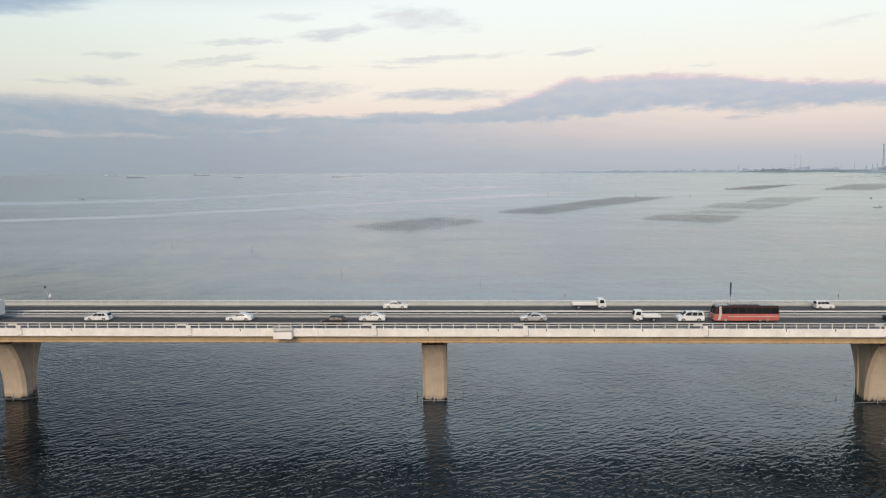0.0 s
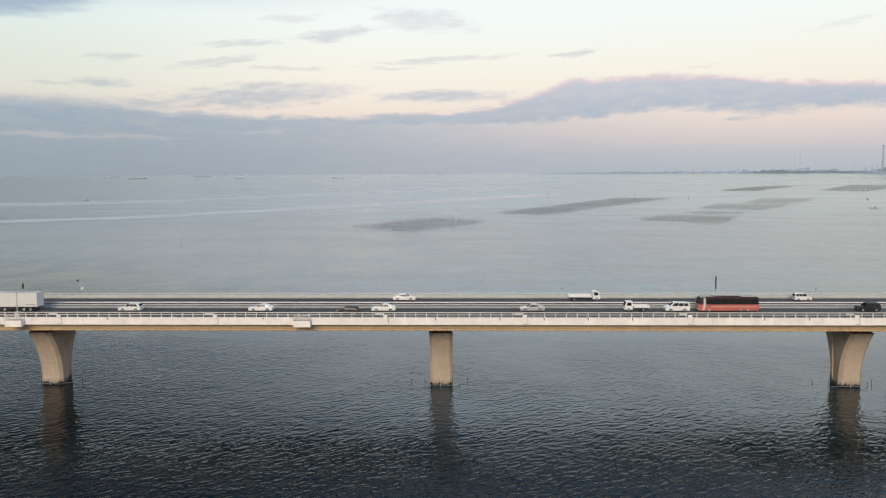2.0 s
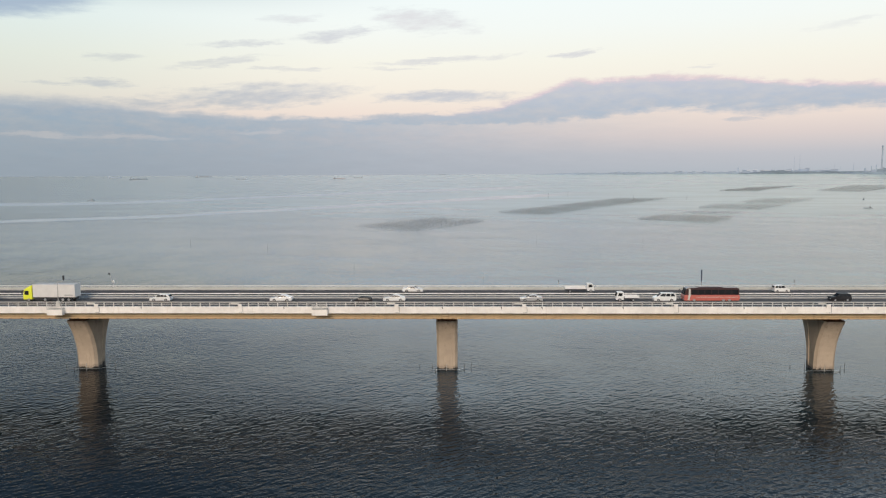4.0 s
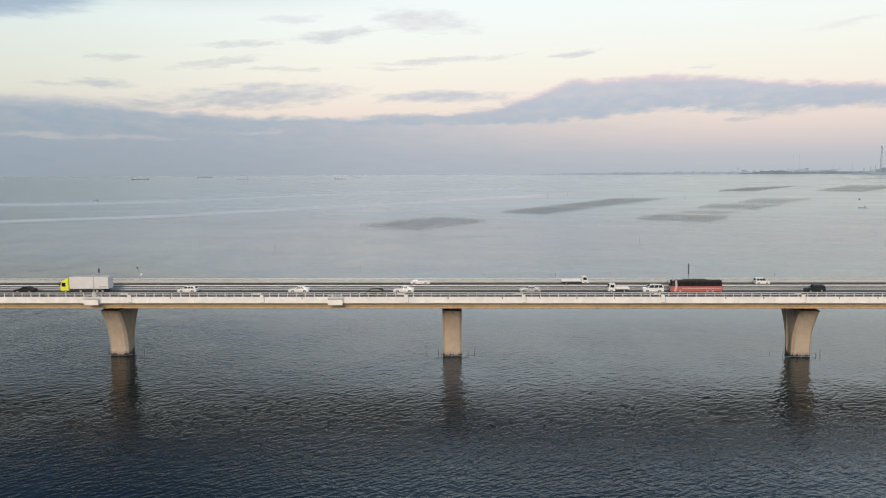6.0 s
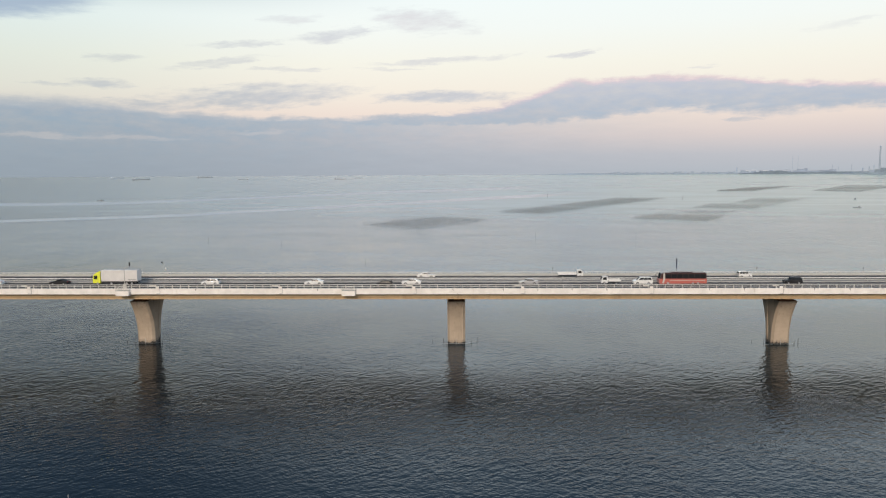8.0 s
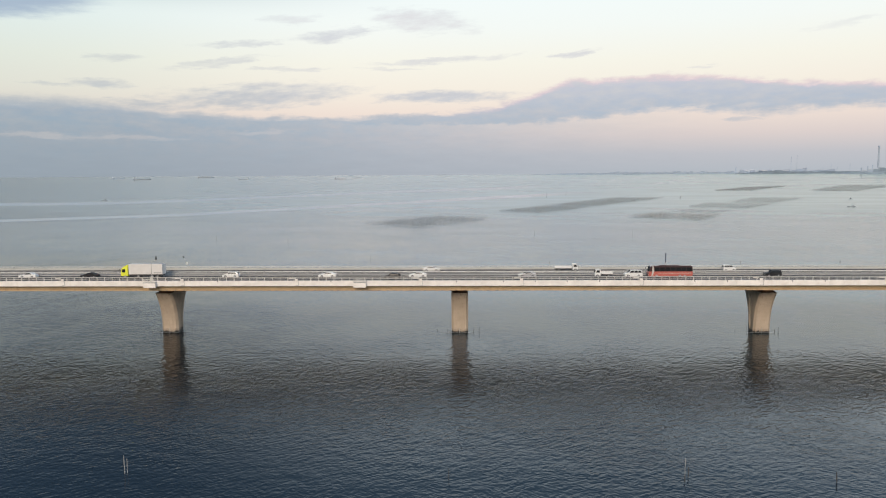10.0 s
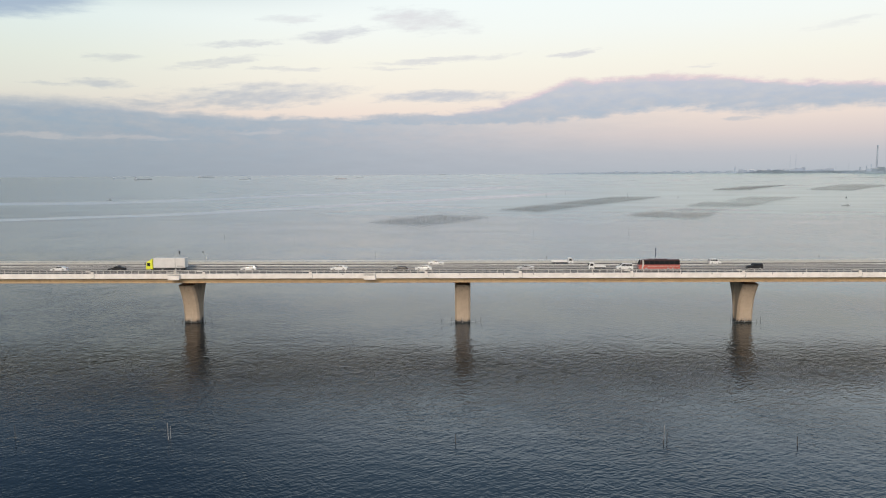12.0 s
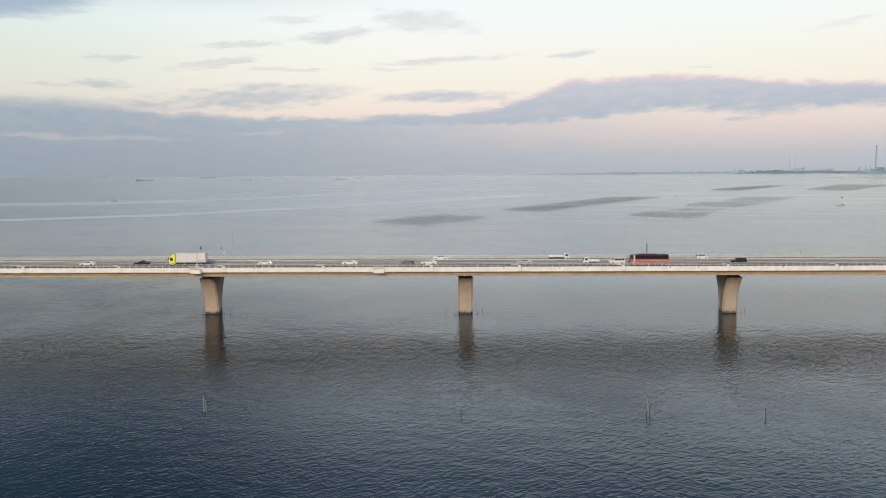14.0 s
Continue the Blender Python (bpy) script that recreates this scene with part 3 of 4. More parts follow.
# ---------------------------------------------------------------- barriers
def build_barrier(y, s):
    """Steel edge barrier: posts each two metres, three round rails."""
    b = empty("edge_barrier", "pale painted steel bridge barrier with posts and round rails", "railing", kind="structure")
    for z, r in ((16.60, 0.10), (16.18, 0.07)) if s > 0 else ((16.60, 0.07), (16.36, 0.04)):
        bm = bmesh.new()
        tube(bm, (X0, y, z), (X1, y, z), r, sides=8)
        part("rail", bm, M_RAIL if s > 0 else M_WHITE_RAIL, b, smooth=True)
    bm = bmesh.new()
    prism(bm, [(-0.10, 0), (0.14, 0), (0.05, 0.55), (0.06, 0.92), (-0.06, 0.92), (-0.07, 0.5)], "x", -0.075, 0.075)
    box(bm, -0.14, 0.14, -0.16, 0.2, 0, 0.03)
    me = to_mesh("post", bm, M_RAIL if s > 0 else M_WALL)
    for i in range(int((X1 - X0) / 2)):
        shared("post", me, b, pose(X0 + 1.2 + 2 * i, y, 15.70, 0, 0, 0 if s > 0 else 180))


build_barrier(Y_NEAR + 0.24, 1)
build_barrier(Y_FAR - 0.24, -1)


def build_median(y, top, s, mat, deep):
    b = empty("median_guard_rail", "corrugated steel guard rail along the median kerb", "guard rail", kind="structure")
    prof = [(0, 0), (0.06, 0.02), (0.06, 0.08), (0.015, 0.11), (0.015, 0.14), (0.06, 0.17), (0.06, 0.23), (0, 0.25), (-0.02, 0.25), (-0.02, 0)]
    bm = bmesh.new()
    prism(bm, [(y + s * p, top - deep + z * deep * 4) for p, z in prof], "x", X0, X1)
    part("beam", bm, mat, b)
    bm = bmesh.new()
    box(bm, -0.06, 0.06, -0.05, 0.05, 0, top - ROAD - deep - 0.01)
    soften(bm, 0.01, segments=1)
    me = to_mesh("post", bm, M_GREY)
    for i in range(int((X1 - X0) / 4)):
        shared("post", me, b, pose(X0 + 2 + 4 * i, y - s * 0.1, ROAD + 0.21))


build_median(2.55, 16.56, 1, M_WHITE_RAIL, 0.22)
build_median(1.25, 16.30, -1, M_RAIL, 0.15)


# ---------------------------------------------------------------- fittings on the near edge
def build_fixture(x):
    """A small white marker board between two posts, and the cable box below it."""
    t = empty("marker_board", "small white marker board with a cable box on the bridge edge", "marker", "markers along the bridge edge", at=pose(x, Y_NEAR, 0))
    bm = bmesh.new()
    box(bm, -2.0, -0.5, 0.08, 0.12, 16.12, 16.50)
    part("board", soften(bm, 0.015, segments=1), M_RAIL, t)
    bm = bmesh.new()
    box(bm, -0.42, 0.36, -0.22, 0.04, 15.55, 16.2)
    part("cable_box", soften(bm, 0.04), M_CONCRETE, t)
    bm = bmesh.new()
    tube(bm, (0.55, -0.08, 14.5), (0.55, -0.08, 15.6), 0.05)
    tube(bm, (0.55, -0.08, 14.5), (-0.3, -0.08, 14.5), 0.05)
    part("conduit", bm, M_GREY, t)
    return t


for x in (-133.0, -103.8, -72.3, -42.5, -10.4, 15.5, 45.9, 76.2, 107.5, 137.0):
    build_fixture(x)


def build_platform(x):
    """A lookout cage for inspection, hung outside the edge beam."""
    t = empty("inspection_platform", "white concrete inspection platform with a beige railed cage", "platform", "inspection platforms", at=pose(x, Y_NEAR, 0))
    bm = bmesh.new()
    box(bm, -1.6, 1.6, -1.05, -0.01, 14.05, 15.25)
    part("bracket_box", soften(bm, 0.05), M_CONCRETE, t)
    bm = bmesh.new()
    for z in (15.55, 15.9, 16.25):
        tube(bm, (-1.55, -1.0, z), (1.55, -1.0, z), 0.035, sides=6)
        for sx_ in (-1.55, 1.55):
            tube(bm, (sx_, -1.0, z), (sx_, 0.1, z), 0.035, sides=6)
    part("cage_rail", bm, M_RAIL, t)
    bm = bmesh.new()
    tube(bm, (0, -1.0, 15.2), (0, -1.0, 16.28), 0.05, sides=6)
    me = to_mesh("cage_post", bm, M_RAIL)
    for i in range(9):
        shared("cage_post", me, t, pose(-1.55 + i * 0.3875, 0, 0))
    bm = bmesh.new()
    box(bm, -1.6, 1.6, -1.02, -0.02, 15.25, 15.33)
    part("grating", bm, M_GREY, t)


for x in (-26.0, -80.6):
    build_platform(x)


def build_camera_mast(x, y, base, top, reach):
    t = empty("camera_mast", "thin pale mast with a dark camera housing on its arm", "mast", at=pose(x, y, base))
    h = top - base
    bm = bmesh.new()
    tube(bm, (0, 0, 0), (0, 0, h - 0.9), 0.11, 0.07)
    part("pole", bm, M_PALE_POLE, t, smooth=True)
    bm = bmesh.new()
    tube(bm, (0, 0, h - 0.95), (reach, 0.2, h - 0.7), 0.05)
    part("arm", bm, M_PALE_POLE, t)
    bm = bmesh.new()
    tube(bm, (reach, 0.2, h - 0.55), (reach, 0.2, h + 0.4), 0.19, 0.17, 12)
    part("camera_housing", soften(bm, 0.05), M_DARK, t, "dark rounded camera housing")
    bm = bmesh.new()
    box(bm, -0.3, 0.3, -0.22, 0.22, 0.0, 1.1)
    part("control_cabinet", soften(bm, 0.04), M_RAIL, t)


build_camera_mast(-80.35, Y_NEAR + 0.2, 15.72, 21.7, 1.25)


def build_far_mast(x):
    t = empty("sensor_mast", "slender pole with a white dome on the far barrier", "mast", at=pose(x, Y_FAR - 0.1, 15.7))
    bm = bmesh.new()
    tube(bm, (0, 0, 0), (0, 0, 1.6), 0.05)
    tube(bm, (-0.35, 0, 1.5), (-0.85, 0, 3.7), 0.045)
    part("pole", bm, M_GREY, t)
    bm = bmesh.new()
    bmesh.ops.create_uvsphere(bm, u_segments=12, v_segments=8, radius=0.28, matrix=Matrix.Translation((0, 0, 1.85)) @ Matrix.Diagonal((1, 1, 1.5, 1)))
    part("dome", bm, M_WHITE_RAIL, t, "white rounded dome", smooth=True)
    bm = bmesh.new()
    box(bm, -1.15, -0.75, -0.12, 0.12, 3.5, 3.85)
    part("sensor_head", soften(bm, 0.04), M_DARK, t)


build_far_mast(-79.4)


def build_edge_sign():
    """A tall road sign seen from its edge."""
    t = empty("road_sign", "tall dark blue road sign seen edge-on behind the far barrier", "sign", at=pose(58.3, 14.0, 14.6))
    bm = bmesh.new()
    tube(bm, (0, 0, 0), (0, 0, 5.4), 0.09)
    part("pole", bm, M_GREY, t)
    bm = bmesh.new()
    box(bm, -0.10, 0.10, -0.22, 0.22, 2.85, 5.5)
    part("panel", soften(bm, 0.03), M_SIGN, t)
    bm = bmesh.new()
    box(bm, -0.08, 0.08, -0.75, 0.1, 0.0, 0.16)
    part("bracket", bm, M_GREY, t)


build_edge_sign()
for x in (25.2, 79.2, 107.0):
    t = empty("marker_pole", "thin grey marker pole on the far barrier", "pole", "marker poles", at=pose(x, Y_FAR - 0.1, 15.7))
    bm = bmesh.new()
    tube(bm, (0, 0, 0), (0, 0, 2.0), 0.06, sides=6)
    part("pole", bm, M_GREY, t)
    bm = bmesh.new()
    box(bm, -0.09, 0.09, -0.05, 0.05, 1.6, 2.1)
    part("reflector", bm, M_DARK, t)
# weep marks below the scuppers of the near edge beam
bm = bmesh.new()
box(bm, -0.07, 0.07, Y_NEAR - 0.006, Y_NEAR + 0.01, 15.2, 15.62)
box(bm, -0.16, 0.06, Y_NEAR - 0.006, Y_NEAR + 0.01, 15.5, 15.66)
weep = to_mesh("weep_stain", bm, M_STAIN)
for x in (-63.0, -33.5, -1.1, 10.9, 19.1, 27.2, 35.4, 59.5, 67.7, 84.0, 92.2):
    shared("weep_stain", weep, bridge, pose(x, 0, 0))
# drain stubs along the girder's foot
bm = bmesh.new()
box(bm, -0.22, 0.22, -8.17, -8.135, 12.88, 12.98)
stub = to_mesh("drain_stub", bm, M_STAIN)
for i in range(-55, 56):
    shared("drain_stub", stub, bridge, pose(1.1 + 2.05 * i + 0.25 * math.sin(i * 1.7), 0, 0))


# ---------------------------------------------------------------- vehicles
def wheel_set(parent, places, radius, width):
    """Wheels with tyre and rim, each a part with its own pieces."""
    bm = bmesh.new()
    tube(bm, (0, -width / 2, 0), (0, width / 2, 0), radius, sides=20)
    tyre = to_mesh("tyre", soften(bm, radius * 0.12, 0.8), M_TYRE, True)
    bm = bmesh.new()
    tube(bm, (0, -width / 2 - 0.012, 0), (0, width / 2 + 0.012, 0), radius * 0.62, sides=14)
    rim = to_mesh("rim", soften(bm, 0.02, 0.8, 1), M_RIM)
    for x, y in places:
        t = shared("tyre", tyre, parent, pose(x, y, radius))
        shared("rim", rim, t, pose(0, 0, 0))


def hull(bm, profile, half, inset, belt):
    """A car shell from its side outline: full width up to the belt line, leaning inwards above it."""
    def y_at(z):
        return half - (inset * (z - belt) / 0.6 if z > belt else 0.05 * max(0.0, (belt * 0.5 - z)))
    rows = [[bm.verts.new((x, s * y_at(z), z)) for x, z in profile] for s in (-1, -0.86, 0.86, 1)]
    for v_row in (rows[0], rows[3]):      # round the shoulders a little
        for v in v_row:
            v.co.z -= 0.03 if v.co.z > belt else 0.0
    n = len(profile)
    for a, b in zip(rows, rows[1:]):
        for i in range(n):
            bm.faces.new((a[i], b[i], b[(i + 1) % n], a[(i + 1) % n]))
    bm.faces.new(rows[0][::-1]), bm.faces.new(rows[3])


# side outlines from the front foot over the roof to the rear foot; x forward
SEDAN = dict(L=4.75, H=1.45, W=1.8, belt=0.92, out=[(2.36, 0.22), (2.37, 0.55), (2.2, 0.74), (1.35, 0.90), (0.95, 0.96), (0.25, 1.38), (-0.05, 1.45), (-0.75, 1.43), (-1.05, 1.36), (-1.65, 1.02), (-2.2, 0.97), (-2.37, 0.85), (-2.38, 0.5), (-2.33, 0.25)],
                  glass=[(0.82, 0.97), (0.20, 1.36), (-0.75, 1.37), (-1.40, 1.02)], screen=(0.98, 0.94, 0.24, 1.36), back=(-1.07, 1.33, -1.62, 1.02))
WAGON = dict(L=4.5, H=1.55, W=1.76, belt=0.95, out=[(2.24, 0.22), (2.25, 0.6), (2.05, 0.80), (1.35, 0.95), (1.1, 1.0), (0.45, 1.47), (0.1, 1.55), (-1.3, 1.52), (-1.75, 1.45), (-2.12, 1.0), (-2.25, 0.85), (-2.25, 0.5), (-2.2, 0.25)],
                  glass=[(0.95, 1.02), (0.40, 1.45), (-1.35, 1.43), (-1.85, 1.03)], screen=(1.10, 1.0, 0.45, 1.46), back=(-1.77, 1.42, -2.10, 1.02))
MINIVAN = dict(L=4.7, H=1.85, W=1.76, belt=1.08, out=[(2.33, 0.22), (2.35, 0.7), (2.2, 0.92), (1.7, 1.08), (1.45, 1.14), (0.75, 1.74), (0.4, 1.85), (-1.9, 1.82), (-2.2, 1.72), (-2.33, 1.1), (-2.35, 0.5), (-2.3, 0.25)],
                    glass=[(1.25, 1.16), (0.68, 1.72), (-1.95, 1.70), (-2.15, 1.16)], screen=(1.45, 1.14, 0.75, 1.73), back=(-2.22, 1.68, -2.32, 1.16))
SUV = dict(L=4.7, H=1.8, W=1.85, belt=1.1, out=[(2.33, 0.3), (2.35, 0.78), (2.25, 1.0), (1.2, 1.1), (0.95, 1.16), (0.5, 1.70), (0.2, 1.8), (-1.85, 1.78), (-2.1, 1.70), (-2.3, 1.12), (-2.35, 0.6), (-2.3, 0.32)],
                glass=[(0.82, 1.18), (0.45, 1.68), (-1.85, 1.67), (-2.1, 1.18)], screen=(0.96, 1.15, 0.50, 1.69), back=(-2.12, 1.66, -2.29, 1.18))
SHAPES = {"sedan": SEDAN, "wagon": WAGON, "minivan": MINIVAN, "suv": SUV}


def build_car(shape, paint, label, x, y, heading, size=1.0, group="cars on the bridge"):
    g = SHAPES[shape]
    t = empty("car", label, "car", group, at=pose(x, y, ROAD, 0, 0, heading) @ Matrix.Diagonal((size, (1 + size) / 2, (1 + size) / 2, 1)))
    half = g["W"] / 2
    bm = bmesh.new()
    hull(bm, g["out"], half, 0.16, g["belt"])
    part("body", soften(bm, 0.05, 0.45), paint, t, smooth=False)
    # side windows in three lights, leaning with the shell
    gl = g["glass"]
    front, rear = (gl[0], gl[1]), (gl[3], gl[2])
    for s in (-1, 1):
        for a, b in ((0.03, 0.36), (0.40, 0.68), (0.72, 0.97)):
            pts = []
            for u, lo in ((a, True), (b, True), (b, False), (a, False)):
                p, q = (front[0], rear[0]) if lo else (front[1], rear[1])
                pts.append((p[0] + (q[0] - p[0]) * u, p[1] + (q[1] - p[1]) * u))
            bm = bmesh.new()
            vs = prism(bm, pts, "y", -0.012, 0.012)
            for v in vs:
                v.co.y += s * (half - 0.16 * (v.co.z - g["belt"]) / 0.6 + 0.012)
            part("side_window", bm, M_GLASS, t)
    for key, name in (("screen", "windscreen"), ("back", "rear_window")):
        xa, za, xb, zb = g[key]
        bm = bmesh.new()
        wa, wb = half * 0.82, half * 0.70
        lift = 0.03 if key == "screen" else -0.03
        vs = [bm.verts.new(p) for p in ((xa + lift, -wa, za + 0.03), (xa + lift, wa, za + 0.03), (xb + lift, wb, zb + 0.0), (xb + lift, -wb, zb + 0.0))] if key == "screen" else \
             [bm.verts.new(p) for p in ((xa + lift, -wb, za), (xa + lift, wb, za), (xb + lift, wa, zb), (xb + lift, -wa, zb))]
        f = bm.faces.new(vs)
        bmesh.ops.solidify(bm, geom=[f], thickness=0.02)
        part(name, bm, M_GLASS, t)
    for s in (-1, 1):
        bm = bmesh.new()
        box(bm, g["L"] / 2 - 0.22, g["L"] / 2 + 0.005, s * half * 0.62 - 0.18, s * half * 0.62 + 0.18, 0.60, 0.74)
        part("headlight", soften(bm, 0.03), M_LAMP, t)
        bm = bmesh.new()
        box(bm, -g["L"] / 2 - 0.005, -g["L"] / 2 + 0.12, s * half * 0.7 - 0.15, s * half * 0.7 + 0.15, 0.72, 0.92)
        part("tail_light", soften(bm, 0.03), M_TAIL, t)
        bm = bmesh.new()
        box(bm, gl[0][0] - 0.25, gl[0][0] - 0.08, s * (half + 0.02), s * (half + 0.2), g["belt"] + 0.02, g["belt"] + 0.16)
        part("door_mirror", soften(bm, 0.03), paint, t)
    bm = bmesh.new()
    box(bm, -g["L"] / 2 + 0.15, g["L"] / 2 - 0.15, -half + 0.12, half - 0.12, 0.16, 0.34)
    part("underbody", bm, M_DARK, t)
    wheel_set(t, [(sx_ * g["L"] * 0.29, sy_ * (half - 0.08)) for sx_ in (-1, 1) for sy_ in (-1, 1)], 0.33 if shape != "suv" else 0.38, 0.2)
    return t


def build_truck(front, y):
    """Ten-tonne lorry with a lime cab and a silver wing-body box, heading towards -x."""
    t = empty("lorry", "large lorry with a lime yellow cab and silver box body", "lorry", at=pose(front, y, ROAD))
    bm = bmesh.new()
    prism(bm, [(0.05, 0.55), (0.0, 1.35), (0.12, 2.0), (0.30, 2.75), (0.75, 2.95), (1.95, 3.0), (1.95, 0.55)], "y", -1.23, 1.23)
    part("cab", soften(bm, 0.09), M_LIME, t, "lime yellow cab")
    bm = bmesh.new()
    prism(bm, [(0.5, 2.9), (1.9, 3.62), (1.95, 3.62), (1.95, 2.98), (0.9, 2.94)], "y", -1.12, 1.12)
    part("wind_deflector", soften(bm, 0.07), M_LIME, t)
    bm = bmesh.new()
    vs = [bm.verts.new(p) for p in ((-0.015, -1.08, 1.5), (-0.015, 1.08, 1.5), (0.27, 1.0, 2.62), (0.27, -1.0, 2.62))]
    bmesh.ops.solidify(bm, geom=[bm.faces.new(vs)], thickness=0.03)
    for v in bm.verts:
        v.co.x -= 0.02
    part("windscreen", bm, M_GLASS, t)
    for s in (-1, 1):
        bm = bmesh.new()
        prism(bm, [(0.30, 1.65), (0.42, 2.45), (1.25, 2.45), (1.25, 1.55), (0.7, 1.55)], "y", s * 1.225, s * 1.25)
        part("cab_window", bm, M_GLASS, t)
        bm = bmesh.new()
        box(bm, -0.22, -0.05, s * 1.3 - 0.12, s * 1.3 + 0.12, 1.8, 2.5)
        tube(bm, (-0.1, s * 1.3, 2.45), (0.3, s * 1.2, 2.6), 0.025, sides=6)
        part("mirror", bm, M_DARK, t)
        bm = bmesh.new()
        box(bm, -0.02, 0.15, s * 0.85 - 0.22, s * 0.85 + 0.22, 0.75, 0.98)
        part("headlight", soften(bm, 0.03), M_LAMP, t)
    bm = bmesh.new()
    box(bm, 2.15, 11.3, -1.245, 1.245, 1.02, 3.78)
    body = part("box_body", soften(bm, 0.04), M_BOX, t, "silver aluminium box body")
    for i in range(8):                                    # seams of the side panels
        for s in (-1, 1):
            bm = bmesh.new()
            box(bm, 3.1 + i, 3.13 + i, s * 1.246, s * 1.256, 1.5, 3.7)
            part("panel_rib", bm, M_BOX, body)
    for s in (-1, 1):
        bm = bmesh.new()
        box(bm, 9.0, 10.9, min(s * 1.247, s * 1.254), max(s * 1.247, s * 1.254), 1.35, 1.62)
        part("lettering_bar", bm, M_GREY, body, "grey bar of unreadable lettering")
    bm = bmesh.new()
    box(bm, 0.3, 11.2, -0.5, 0.5, 0.62, 1.0)
    part("chassis", bm, M_DARK, t)
    for s in (-1, 1):
        for a, b in ((2.4, 4.3), (5.2, 8.0)):
            bm = bmesh.new()
            box(bm, a, b, s * 1.18 - 0.04, s * 1.18 + 0.04, 0.5, 0.92)
            part("side_guard", bm, M_DARK, t)
    wheel_set(t, [(x, s * 1.08) for x in (1.2, 4.75, 8.6, 9.9) for s in (-1, 1)], 0.5, 0.28)


def build_bus(front, y):
    """Coach with a coral lower half, dark glass and a maroon roof, heading towards -x."""
    t = empty("coach", "coral red coach with a dark tinted window band", "bus", at=pose(front, y, ROAD) @ Matrix.Diagonal((0.96, 1, 0.87, 1)))
    bm = bmesh.new()
    prism(bm, [(0.08, 0.35), (0.0, 1.2), (0.12, 1.75), (11.95, 1.75), (12.0, 1.0), (11.9, 0.4)], "y", -1.245, 1.245)
    part("lower_body", soften(bm, 0.07), M_RED, t, "coral red lower body")
    bm = bmesh.new()
    prism(bm, [(0.14, 1.74), (0.55, 3.25), (0.95, 3.48), (11.6, 3.48), (11.88, 3.2), (11.93, 1.74)], "y", -1.225, 1.225)
    part("upper_body", soften(bm, 0.09), M_MAROON, t, "dark maroon upper body")
    for s in (-1, 1):
        for i in range(7):
            a = 1.6 + i * 1.45
            bm = bmesh.new()
            prism(bm, [(a, 1.85), (a, 3.0), (a + 1.36, 3.0), (a + 1.36, 1.85)], "y", s * 1.222, s * 1.238)
            part("side_window", bm, M_GLASS, t)
        bm = bmesh.new()
        prism(bm, [(0.75, 0.5), (1.0, 1.8), (0.95, 3.3), (1.35, 3.3), (1.45, 1.8), (1.2, 0.5)], "y", s * 1.23, s * 1.256)
        part("pale_stripe", bm, M_RAIL, t, "pale slanting stripe behind the door")
        bm = bmesh.new()
        box(bm, 2.6, 11.6, min(s * 1.247, s * 1.256), max(s * 1.247, s * 1.256), 1.18, 1.28)
        part("trim_stripe", bm, M_RAIL, t)
        bm = bmesh.new()
        box(bm, -0.03, 0.15, s * 0.9 - 0.2, s * 0.9 + 0.2, 0.62, 0.85)
        part("headlight", soften(bm, 0.03), M_LAMP, t)
        bm = bmesh.new()
        tube(bm, (0.4, s * 1.1, 3.0), (-0.25, s * 1.3, 2.7), 0.03, sides=6)
        box(bm, -0.32, -0.18, s * 1.3 - 0.12, s * 1.3 + 0.12, 2.2, 2.7)
        part("mirror", bm, M_DARK, t)
    bm = bmesh.new()
    vs = [bm.verts.new(p) for p in ((0.10, -1.08, 1.78), (0.10, 1.08, 1.78), (0.48, 1.02, 3.15), (0.48, -1.02, 3.15))]
    bmesh.ops.solidify(bm, geom=[bm.faces.new(vs)], thickness=0.03)
    part("windscreen", bm, M_GLASS, t)
    bm = bmesh.new()
    box(bm, 3.0, 8.4, -0.85, 0.85, 3.47, 3.62)
    part("roof_unit", soften(bm, 0.06), M_MAROON, t)
    bm = bmesh.new()
    box(bm, 0.4, 11.6, -1.1, 1.1, 0.28, 0.5)
    part("underbody", bm, M_DARK, t)
    wheel_set(t, [(x, s * 1.1) for x in (2.2, 8.5, 9.8) for s in (-1, 1)], 0.5, 0.28)


